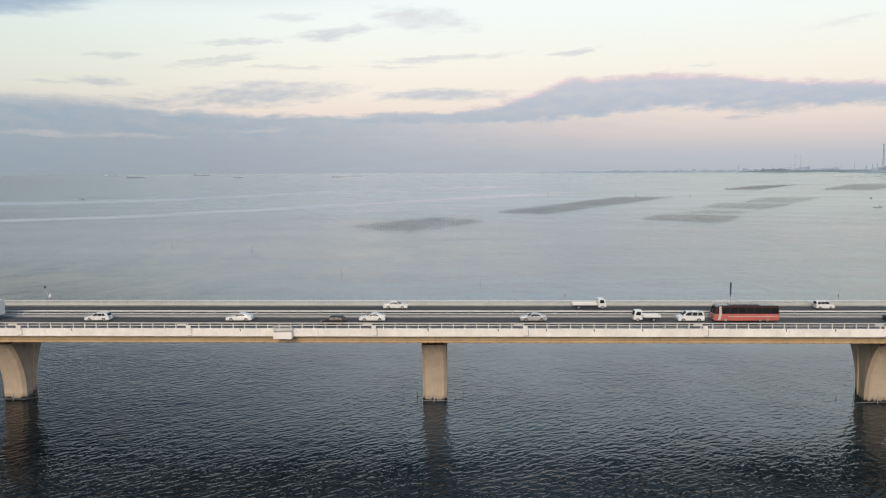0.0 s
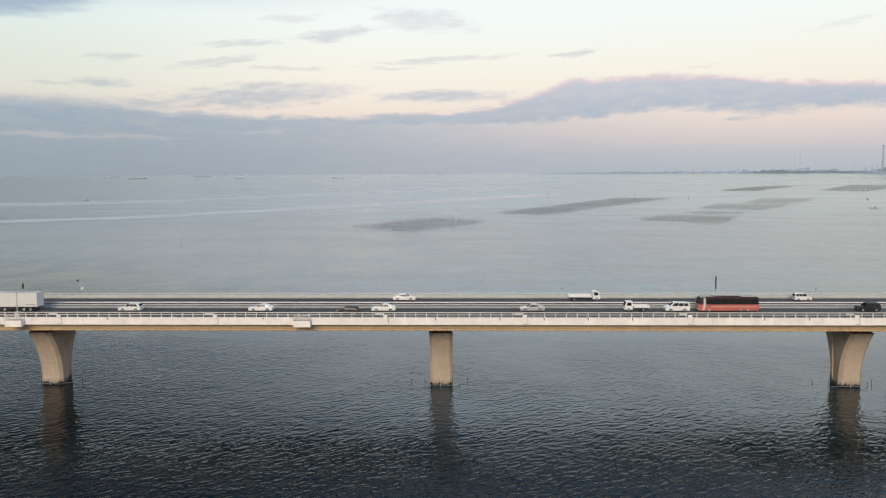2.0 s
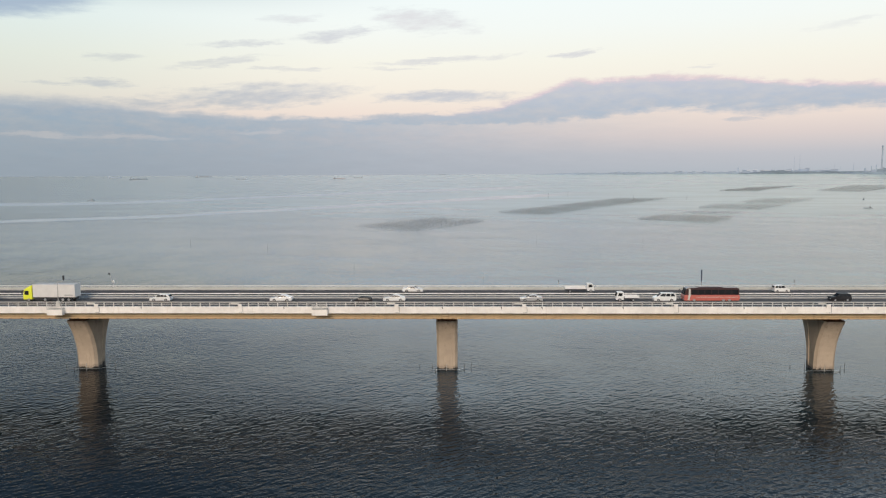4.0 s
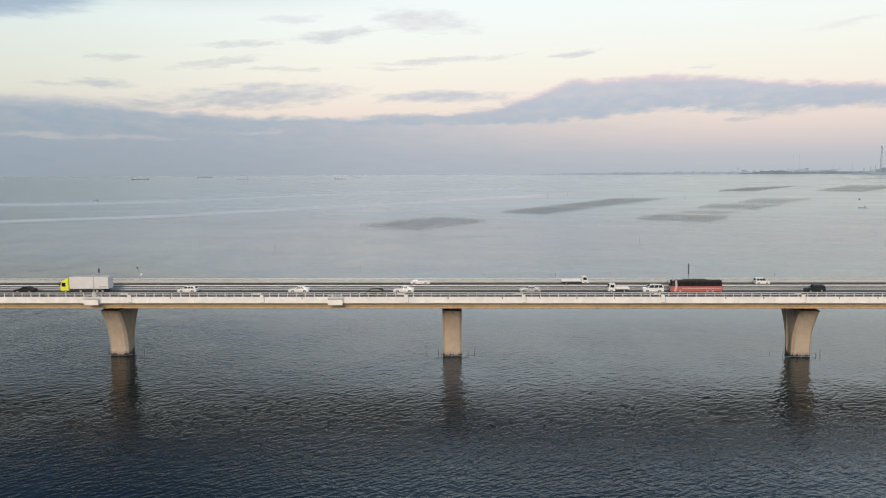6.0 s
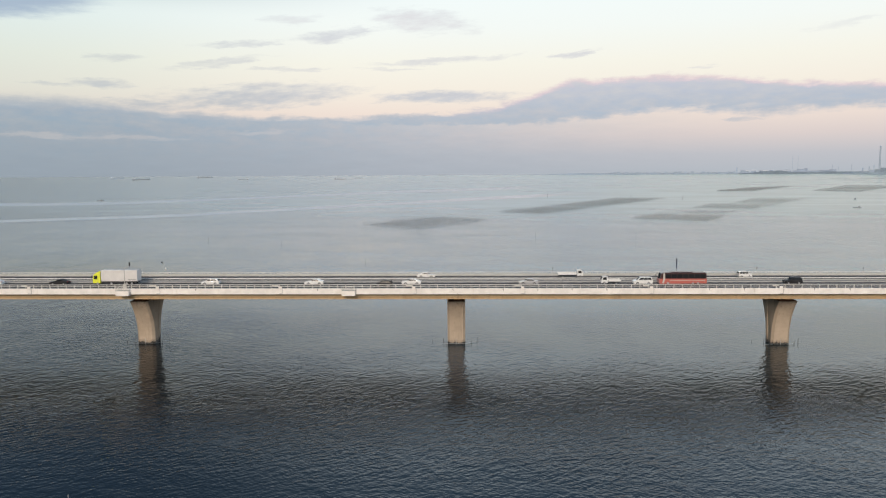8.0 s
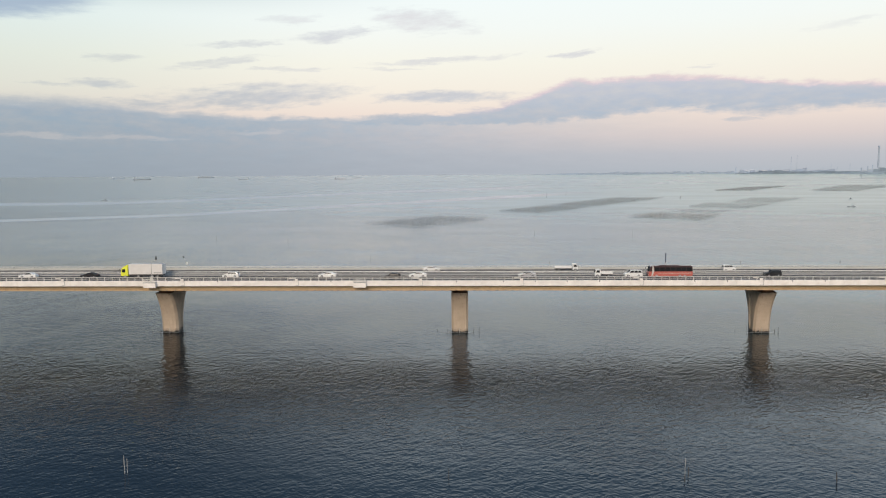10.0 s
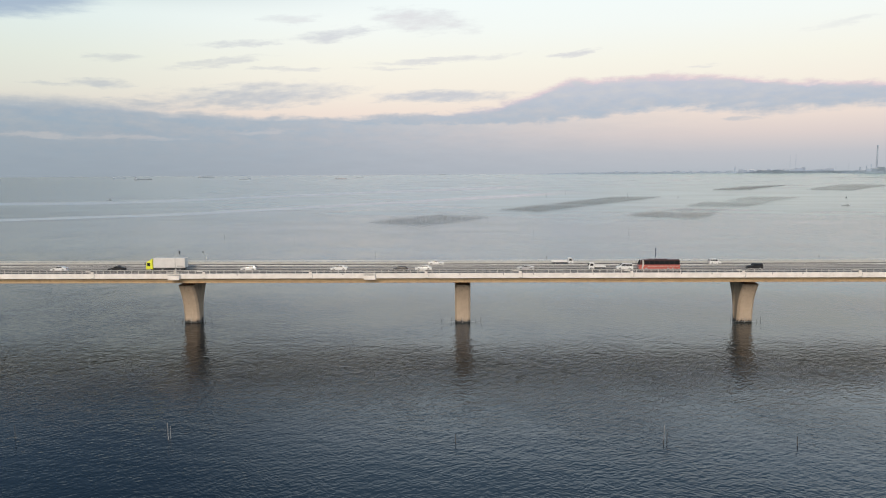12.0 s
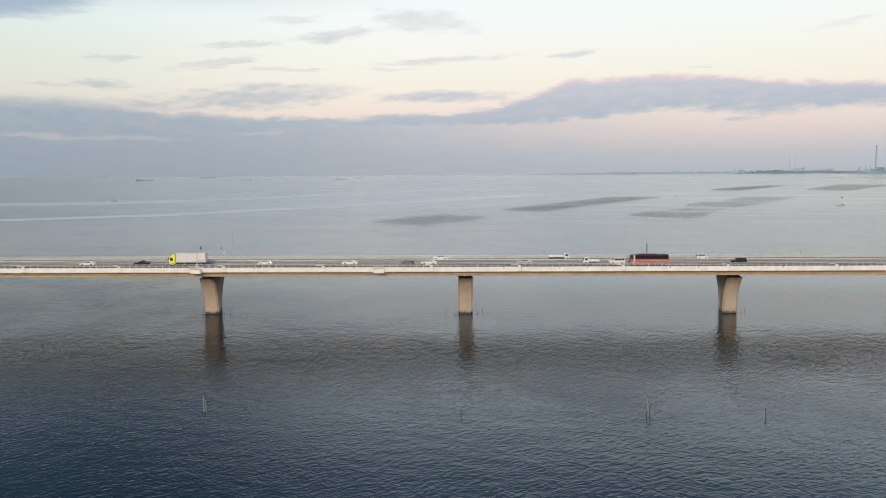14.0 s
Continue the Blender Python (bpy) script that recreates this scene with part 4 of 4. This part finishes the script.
def build_flatbed(front, y, length, heading, label):
    """Small open lorry: white cab in front, low drop-side bed behind."""
    t = empty("flatbed_lorry", label, "lorry", "small lorries", at=pose(front, y, ROAD, 0, 0, heading))
    bm = bmesh.new()
    prism(bm, [(0.0, 0.4), (-0.02, 1.1), (-0.35, 1.95), (-0.6, 2.05), (-1.55, 2.05), (-1.6, 0.4)], "y", -0.88, 0.88)
    part("cab", soften(bm, 0.06), M_WHITE_CAR, t, "white cab")
    bm = bmesh.new()
    vs = [bm.verts.new(p) for p in ((0.0, -0.76, 1.18), (0.0, 0.76, 1.18), (-0.30, 0.72, 1.88), (-0.30, -0.72, 1.88))]
    bmesh.ops.solidify(bm, geom=[bm.faces.new(vs)], thickness=0.02)
    for v in bm.verts:
        v.co.x += 0.015
    part("windscreen", bm, M_GLASS, t)
    for s in (-1, 1):
        bm = bmesh.new()
        prism(bm, [(-0.35, 1.25), (-0.58, 1.85), (-1.3, 1.85), (-1.3, 1.2)], "y", s * 0.875, s * 0.895)
        part("cab_window", bm, M_GLASS, t)
        bm = bmesh.new()
        box(bm, -length, -1.75, s * 0.95 - 0.03, s * 0.95 + 0.03, 0.85, 1.25)
        part("drop_side", bm, M_WHITE_CAR, t)
        bm = bmesh.new()
        box(bm, -0.1, 0.02, s * 0.65 - 0.15, s * 0.65 + 0.15, 0.62, 0.78)
        part("headlight", bm, M_LAMP, t)
    bm = bmesh.new()
    box(bm, -length, -1.72, -0.92, 0.92, 0.78, 0.88)
    part("bed", bm, M_GREY, t)
    bm = bmesh.new()
    box(bm, -length - 0.02, -length + 0.04, -0.92, 0.92, 0.85, 1.25)
    part("tailgate", bm, M_WHITE_CAR, t)
    bm = bmesh.new()
    box(bm, -length + 0.2, -0.3, -0.4, 0.4, 0.45, 0.78)
    part("chassis", bm, M_DARK, t)
    wheel_set(t, [(x, s * 0.78) for x in (-0.75, -length + 1.2) for s in (-1, 1)], 0.36, 0.22)


LEFT, RIGHT = 180, 0
NEAR_IN, NEAR_OUT, FAR_OUT = -2.5, -5.9, 9.6
build_truck(-91.1, NEAR_IN)
build_bus(49.2, NEAR_IN)
build_car("sedan", M_WHITE_CAR, "white sedan car leading the line on the near carriageway", -116.9, NEAR_IN, LEFT)
build_car("sedan", M_BLACK_CAR, "black sedan car running ahead of the lorry", -100.1, NEAR_IN, LEFT)
build_car("wagon", M_WHITE_CAR, "white hatchback car following the lorry", -61.7, NEAR_IN, LEFT)
build_car("sedan", M_WHITE_CAR, "white sedan car on the near carriageway", -35.7, NEAR_IN, LEFT)
build_car("wagon", M_BLACK_CAR, "dark hatchback car close to the near barrier", -18.0, NEAR_OUT, LEFT)
build_car("sedan", M_WHITE_CAR, "white sedan car beside a dark hatchback", -11.5, NEAR_IN, LEFT)
build_car("sedan", M_SILVER_CAR, "silver sedan car on the near carriageway", 17.5, NEAR_IN, LEFT)
build_flatbed(35.2, NEAR_IN, 4.8, LEFT, "small white flatbed lorry on the near carriageway")
build_car("minivan", M_WHITE_CAR, "white minivan ahead of the coach", 45.4, NEAR_IN, LEFT)
build_car("suv", M_BLACK_CAR, "black boxy off-road car on the near carriageway", 81.8, NEAR_IN, LEFT, 0.92)
build_car("sedan", M_WHITE_CAR, "white sedan car on the far carriageway", -8.4, FAR_OUT, RIGHT)
build_flatbed(32.7, FAR_OUT, 6.6, RIGHT, "long white flatbed lorry on the far carriageway")
build_car("minivan", M_WHITE_CAR, "small white van on the far carriageway", 74.7, FAR_OUT, RIGHT, 0.74)


# ---------------------------------------------------------------- stakes in the water
def build_stake(x, y, top, r, mat, label, lean=(0, 0), category="stake", group="stakes in the bay"):
    bm = bmesh.new()
    tube(bm, (0, 0, -1.5), (lean[0], lean[1], top), r, r * 0.75, 7)
    ob = part("stake", bm, mat)
    ob.matrix_basis = pose(x, y, 0)
    return tagged(ob, label, category, group)


DARK_LABEL, PALE_LABEL = "dark weathered stake standing in the water", "pale pole standing in the water"
for x, y, top, r in ((-110, 266, 2.2, 0.13), (-46.5, 175, 2.0, 0.10), (11.2, 145, 2.4, 0.09), (49.4, 318, 3.0, 0.12), (114.8, 310, 3.2, 0.12), (-163, 289, 2.4, 0.16),
                     (136, 1035, 9.0, 0.35), (332, 960, 5.0, 0.3), (259, 983, 7.0, 0.3), (184, 1157, 7.0, 0.3), (-1.5, -97.2, 1.5, 0.06), (-74.2, -96.4, 2.4, 0.05)):
    build_stake(x, y, top, r, M_POLE if y > 0 else M_WET_POLE, DARK_LABEL, (0.1, 0))
build_stake(-48.6, -96.2, 2.8, 0.055, M_PALE_POLE, PALE_LABEL, (-0.12, 0))
build_stake(-48.35, -96.0, 2.2, 0.035, M_PALE_POLE, PALE_LABEL, (-0.05, 0.1))
build_stake(32.0, -96.8, 3.0, 0.045, M_PALE_POLE, PALE_LABEL, (0.08, 0))
build_stake(32.6, -96.4, 1.5, 0.07, M_WET_POLE, DARK_LABEL, (0.05, 0))
build_stake(31.8, -97.6, 0.8, 0.09, M_WET_POLE, DARK_LABEL)
build_stake(52.9, -97.8, 1.5, 0.08, M_WET_POLE, DARK_LABEL, (-0.18, 0))
for px in (-79.75, -0.4, 80.5):
    for dx, dy, h in ((-3.4, 1.7, 1.2), (-2.6, -0.9, 0.7), (3.7, 0.6, 0.8), (5.2, 1.8, 1.2), (-6.2, 2.4, 0.5)):
        build_stake(px + dx, dy, h, 0.06, M_WET_POLE, "thin dark stake beside a bridge pier", (0.06, 0), group="stakes round the piers")
    build_stake(px - 0.1, -0.5, 1.4, 0.07, M_PALE_POLE, "pale gauge post at the foot of a pier", group="gauge posts")
    bm = bmesh.new()
    for a, b in (((-4.4, -1.2), (-2.6, -0.9)), ((-2.6, -0.9), (-0.1, -0.62)), ((-0.1, -0.62), (2.4, -0.9)), ((2.4, -0.9), (3.7, 0.6))):
        tube(bm, (px + a[0], a[1], 0.28), (px + b[0], b[1], 0.28), 0.035, sides=6)
    tagged(part("mooring_rope", bm, M_POLE), "grey rope strung between stakes round a pier", "rope", "ropes round the piers")


# ---------------------------------------------------------------- laver fields
def build_field(corners, along, between, height, r, seed, pole):
    """Rows of poles with nets hung between them, in the four-sided plot left, far, right, near."""
    rnd = random.Random(seed)
    a, b, c, d = (Vector((p[0], p[1], 0)) for p in corners)
    rows = max(2, round(((b - a).length + (c - d).length) / 2 / between))
    cols = max(2, round(((d - a).length + (c - b).length) / 2 / along))
    verts, faces = [], []

    def bar(p, w, h):
        n = len(verts)
        for z in (-0.6, h):
            for k in range(4):
                verts.append((p.x + w * math.cos(k * math.pi / 2 + 0.4), p.y + w * math.sin(k * math.pi / 2 + 0.4), z + sea_level(p.y)))
        faces.append((n + 4, n + 5, n + 6, n + 7))
        for k in range(4):
            faces.append((n + k, n + (k + 1) % 4, n + 4 + (k + 1) % 4, n + 4 + k))

    nets, nfaces = [], []
    for i in range(rows + 1):
        u = i / rows
        p0, p1 = a.lerp(b, u), d.lerp(c, u)
        last = None
        for j in range(cols + 1):
            p = p0.lerp(p1, j / cols) + Vector((rnd.uniform(-0.12, 0.12), rnd.uniform(-0.3, 0.3), 0))
            if rnd.random() < 0.94:
                bar(p, r * 0.7, height * 0.85 * rnd.uniform(0.75, 1.15))
            if last is not None and rnd.random() < 0.86:
                side = Vector((-(p - last).y, (p - last).x, 0)).normalized() * (between * 0.075)
                n = len(nets)
                z = 0.35 + rnd.uniform(-0.1, 0.15) + sea_level(p.y)
                for q in (last - side, p - side, p + side, last + side):
                    nets.append((q.x, q.y, z))
                nfaces.append((n, n + 1, n + 2, n + 3))
            last = p
    ob = empty("laver_field", "field of laver poles and nets standing in shallow water", "sea farm", "laver fields", kind="stuff")
    for name, vs, fs, mat in (("poles", verts, faces, pole), ("nets", nets, nfaces, M_NET)):
        me = bpy.data.meshes.new(name)
        me.from_pydata(vs, [], fs)
        me.materials.append(mat)
        o = new(name, me)
        o.parent = ob
        tagged(o, kind="stuff")


NEAR_FIELDS = (
    (((-83, 438), (-26, 538), (22, 490), (-31, 387)), 3.0, 6.5, 2.6, 0.12),
    (((40, 624), (238, 1003), (318, 1003), (82, 583)), 3.2, 7.4, 2.8, 0.15),
    (((158, 513), (200, 583), (251, 538), (206, 461)), 2.4, 4.0, 2.4, 0.13),
    (((269, 700), (321, 801), (393, 763), (323, 664)), 3.2, 7.0, 2.6, 0.13),
    (((362, 832), (453, 989), (517, 959), (409, 802)), 3.4, 8.0, 2.8, 0.14),
    (((221, 608), (248, 645), (293, 625), (264, 579)), 4.5, 9.0, 2.2, 0.1),
    (((532, 1407), (611, 1542), (653, 1482), (590, 1372)), 3.6, 10.0, 2.6, 0.18),
)
FAR_FIELDS = (
    (((537, 1428), (700, 1690), (900, 1896), (632, 1460)), 4.0, 12.0, 3.0, 0.22),
    (((727, 1401), (1060, 1930), (1160, 1850), (775, 1312)), 4.0, 12.0, 3.0, 0.24),
    (((1700, 3345), (1735, 3420), (1800, 3380), (1765, 3320)), 6.0, 14.0, 3.5, 0.4),
    (((1790, 3290), (1835, 3380), (1990, 3330), (1950, 3240)), 6.0, 14.0, 3.5, 0.4),
)
for i, (corners, along, between, height, r) in enumerate(NEAR_FIELDS + FAR_FIELDS):
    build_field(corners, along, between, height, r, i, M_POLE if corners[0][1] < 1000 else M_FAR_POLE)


def build_boat(x, y, turn, length, label):
    t = empty("work_boat", label, "boat", "small boats", at=pose(x, y, 0, 0, 0, turn))
    h = length / 2
    bm = bmesh.new()
    prism(bm, [(-h, -0.9), (h * 0.5, -1.0), (h, 0.0), (h * 0.5, 1.0), (-h, 0.9)], "z", -0.3, 0.75,
          [(-h, -1.1), (h * 0.5, -1.2), (h * 1.08, 0.0), (h * 0.5, 1.2), (-h, 1.1)])
    part("hull", bm, M_HULL, t)
    bm = bmesh.new()
    box(bm, -h * 0.6, -h * 0.1, -0.7, 0.7, 0.7, 2.1)
    part("wheelhouse", soften(bm, 0.08), M_HULL, t)
    bm = bmesh.new()
    tube(bm, (-h * 0.3, 0, 2.0), (-h * 0.3, 0, 4.2), 0.08)
    part("mast", bm, M_POLE, t)


build_boat(454, 690, 150, 9.0, "small dark work boat lying among the laver fields")
build_boat(574, 929, 20, 3.5, "small dark open boat on the bay")
build_boat(-587, 1010, 178, 12.0, "low work boat far out on the bay")


# ---------------------------------------------------------------- ships at anchor
def build_ship(x, y, length, turn, style, label):
    z = sea_level(y)
    t = empty("cargo_ship", label, "ship", "ships at anchor", at=pose(x, y, z, 0, 0, turn))
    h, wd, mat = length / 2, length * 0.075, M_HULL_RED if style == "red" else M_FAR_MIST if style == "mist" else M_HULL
    fb = length * 0.032
    bm = bmesh.new()
    prism(bm, [(-h, -wd), (h * 0.7, -wd), (h * 0.97, 0), (h * 0.7, wd), (-h, wd)], "z", -3, fb,
          [(-h, -wd), (h * 0.72, -wd), (h * 1.03, 0), (h * 0.72, wd), (-h, wd)])
    part("hull", bm, mat, t)
    bm = bmesh.new()
    box(bm, -h * 0.92, -h * 0.68, -wd * 0.85, wd * 0.85, fb, fb + length * 0.06)
    box(bm, -h * 0.86, -h * 0.74, -wd * 0.8, wd * 0.8, fb + length * 0.06, fb + length * 0.08)
    part("superstructure", bm, M_FAR_PALE, t)
    bm = bmesh.new()
    tube(bm, (-h * 0.84, 0, fb + length * 0.07), (-h * 0.84, 0, fb + length * 0.11), length * 0.015)
    part("funnel", bm, mat, t)
    for u in (0.55, 0.1, -0.35) if style == "masts" else (0.85,):
        bm = bmesh.new()
        tube(bm, (h * u, 0, fb), (h * u, 0, fb + length * (0.11 if style == "masts" else 0.08)), length * 0.008, sides=6)
        part("mast", bm, mat, t)
    bm = bmesh.new()
    for i in range(4):
        box(bm, -h * 0.55 + i * h * 0.3, -h * 0.32 + i * h * 0.3, -wd * 0.7, wd * 0.7, fb, fb + length * 0.014)
    part("hatches", bm, mat, t)


build_ship(-1748, 3840, 95, 40, "plain", "grey coaster at anchor far out in the bay")
build_ship(-1575, 4350, 95, 8, "masts", "grey freighter with deck masts at anchor")
build_ship(-1159, 3730, 62, 175, "plain", "grey coaster at anchor far out in the bay")
build_ship(-655, 3780, 64, 0, "red", "faded red coaster at anchor far out in the bay")
build_ship(-590, 4031, 50, 180, "plain", "grey coaster at anchor far out in the bay")
build_ship(-140, 4640, 48, 0, "plain", "small grey ship on the horizon")
build_ship(-2090, 4290, 75, 20, "mist", "grey tanker on the horizon")
build_ship(1690, 3185, 18, 0, "plain", "small vessel off the industrial shore")
build_ship(2168, 3973, 26, 30, "plain", "small vessel off the industrial shore")


# ---------------------------------------------------------------- far shore
def build_shore(name, x0, x1, y, low, high, mat, seed, label):
    """A low shore line with an uneven crest of trees and sheds."""
    rnd = random.Random(seed)
    bm = bmesh.new()
    z0 = sea_level(y) - 6
    x, front = x0, []
    while x <= x1:
        edge = min(1.0, (x - x0) / (0.12 * (x1 - x0)))
        hgt = sea_level(y) + (low + (high - low) * (0.5 + 0.5 * noise.noise((x * 0.012, seed, 0))) * rnd.uniform(0.7, 1.1)) * max(0.15, edge)
        front.append((x, hgt))
        x += rnd.uniform(8, 22)
    for i in range(len(front) - 1):
        (xa, za), (xb, zb) = front[i], front[i + 1]
        vs = [bm.verts.new(p) for p in ((xa, y, z0), (xb, y, z0), (xb, y, zb), (xa, y, za), (xa, y + 60, z0), (xb, y + 60, z0), (xb, y + 60, zb), (xa, y + 60, za))]
        for f in ((0, 1, 2, 3), (3, 2, 6, 7), (7, 6, 5, 4)):
            bm.faces.new([vs[k] for k in f])
    ob = part(name, bm, mat)
    tagged(ob, label, "shore", kind="structure")


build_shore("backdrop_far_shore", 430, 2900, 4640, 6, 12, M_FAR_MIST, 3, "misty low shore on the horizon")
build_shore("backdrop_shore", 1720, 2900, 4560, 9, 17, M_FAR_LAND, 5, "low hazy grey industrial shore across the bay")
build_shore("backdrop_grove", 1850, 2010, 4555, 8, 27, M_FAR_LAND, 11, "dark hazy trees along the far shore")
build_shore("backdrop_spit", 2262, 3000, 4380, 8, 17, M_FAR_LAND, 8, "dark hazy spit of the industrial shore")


QUAY_TURN = -0.0121                     # degrees for each metre along the shore


def build_works():
    """Sheds, tanks, masts and the tall chimney of the works on the shore."""
    rnd = random.Random(12)
    z = sea_level(4540)

    def shed(name, label, category, group, x, y, wdt, hgt, wall, roof, pitch):
        # the works lie along quays that run slantwise to the bridge
        t = empty(name, label, category, group, at=pose(x, y, sea_level(y), 0, 0, QUAY_TURN * x))
        bm = bmesh.new()
        box(bm, -wdt / 2, wdt / 2, 0, 18, -4, hgt)
        part("wall", bm, wall, t)
        bm = bmesh.new()
        prism(bm, [(-0.8, hgt), (18.8, hgt), (13, hgt + pitch), (5, hgt + pitch)], "x", -wdt / 2 - 1, wdt / 2 + 1)
        part("roof", bm, roof, t)

    # pale works sheds along the nearer strip of shore
    for i in range(9):
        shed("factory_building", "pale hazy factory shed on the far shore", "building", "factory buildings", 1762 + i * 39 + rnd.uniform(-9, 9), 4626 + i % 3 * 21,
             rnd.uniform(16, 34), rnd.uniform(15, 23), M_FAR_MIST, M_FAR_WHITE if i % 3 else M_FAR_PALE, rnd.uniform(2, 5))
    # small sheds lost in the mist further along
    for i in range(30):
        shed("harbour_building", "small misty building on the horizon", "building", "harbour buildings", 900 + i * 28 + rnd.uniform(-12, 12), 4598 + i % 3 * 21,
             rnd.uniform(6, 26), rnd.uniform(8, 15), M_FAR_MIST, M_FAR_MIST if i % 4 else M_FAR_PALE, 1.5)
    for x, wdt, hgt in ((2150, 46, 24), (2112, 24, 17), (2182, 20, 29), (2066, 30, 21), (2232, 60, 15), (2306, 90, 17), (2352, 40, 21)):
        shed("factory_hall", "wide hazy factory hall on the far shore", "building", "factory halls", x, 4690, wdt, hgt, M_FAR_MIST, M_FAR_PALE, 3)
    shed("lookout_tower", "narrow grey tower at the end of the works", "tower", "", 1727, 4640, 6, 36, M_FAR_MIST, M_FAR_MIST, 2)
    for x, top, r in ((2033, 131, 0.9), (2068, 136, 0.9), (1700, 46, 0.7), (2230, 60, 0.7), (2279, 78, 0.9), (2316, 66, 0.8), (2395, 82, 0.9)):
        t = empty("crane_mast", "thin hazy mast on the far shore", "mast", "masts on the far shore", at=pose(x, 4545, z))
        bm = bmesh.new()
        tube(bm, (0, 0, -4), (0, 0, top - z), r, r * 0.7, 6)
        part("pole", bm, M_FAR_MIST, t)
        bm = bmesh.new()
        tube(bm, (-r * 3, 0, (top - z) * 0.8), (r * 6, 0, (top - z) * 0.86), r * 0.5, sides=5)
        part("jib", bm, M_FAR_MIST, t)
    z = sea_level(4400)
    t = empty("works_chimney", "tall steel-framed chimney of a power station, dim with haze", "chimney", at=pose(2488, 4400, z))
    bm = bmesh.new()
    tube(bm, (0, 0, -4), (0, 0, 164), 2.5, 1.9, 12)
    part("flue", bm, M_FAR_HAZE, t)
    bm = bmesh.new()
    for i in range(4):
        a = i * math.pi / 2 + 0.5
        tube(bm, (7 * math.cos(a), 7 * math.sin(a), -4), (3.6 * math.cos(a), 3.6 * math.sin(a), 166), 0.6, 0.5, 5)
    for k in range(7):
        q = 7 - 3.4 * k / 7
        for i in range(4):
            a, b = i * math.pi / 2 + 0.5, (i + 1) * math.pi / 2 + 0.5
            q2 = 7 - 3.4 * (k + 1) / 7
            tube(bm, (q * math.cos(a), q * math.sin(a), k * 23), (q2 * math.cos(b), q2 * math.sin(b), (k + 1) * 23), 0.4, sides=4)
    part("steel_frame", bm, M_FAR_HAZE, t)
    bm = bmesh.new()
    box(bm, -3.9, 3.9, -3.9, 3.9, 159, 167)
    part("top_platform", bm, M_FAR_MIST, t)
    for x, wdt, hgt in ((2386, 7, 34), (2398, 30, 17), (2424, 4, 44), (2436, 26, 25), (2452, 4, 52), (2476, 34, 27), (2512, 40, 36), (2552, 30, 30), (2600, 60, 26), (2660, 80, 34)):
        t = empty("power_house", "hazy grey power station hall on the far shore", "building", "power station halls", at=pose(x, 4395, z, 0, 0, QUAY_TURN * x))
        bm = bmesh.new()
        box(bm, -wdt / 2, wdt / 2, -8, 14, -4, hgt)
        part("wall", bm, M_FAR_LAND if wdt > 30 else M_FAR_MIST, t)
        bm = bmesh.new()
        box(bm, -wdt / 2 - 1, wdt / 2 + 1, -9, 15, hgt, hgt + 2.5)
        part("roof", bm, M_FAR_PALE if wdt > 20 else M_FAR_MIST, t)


build_works()
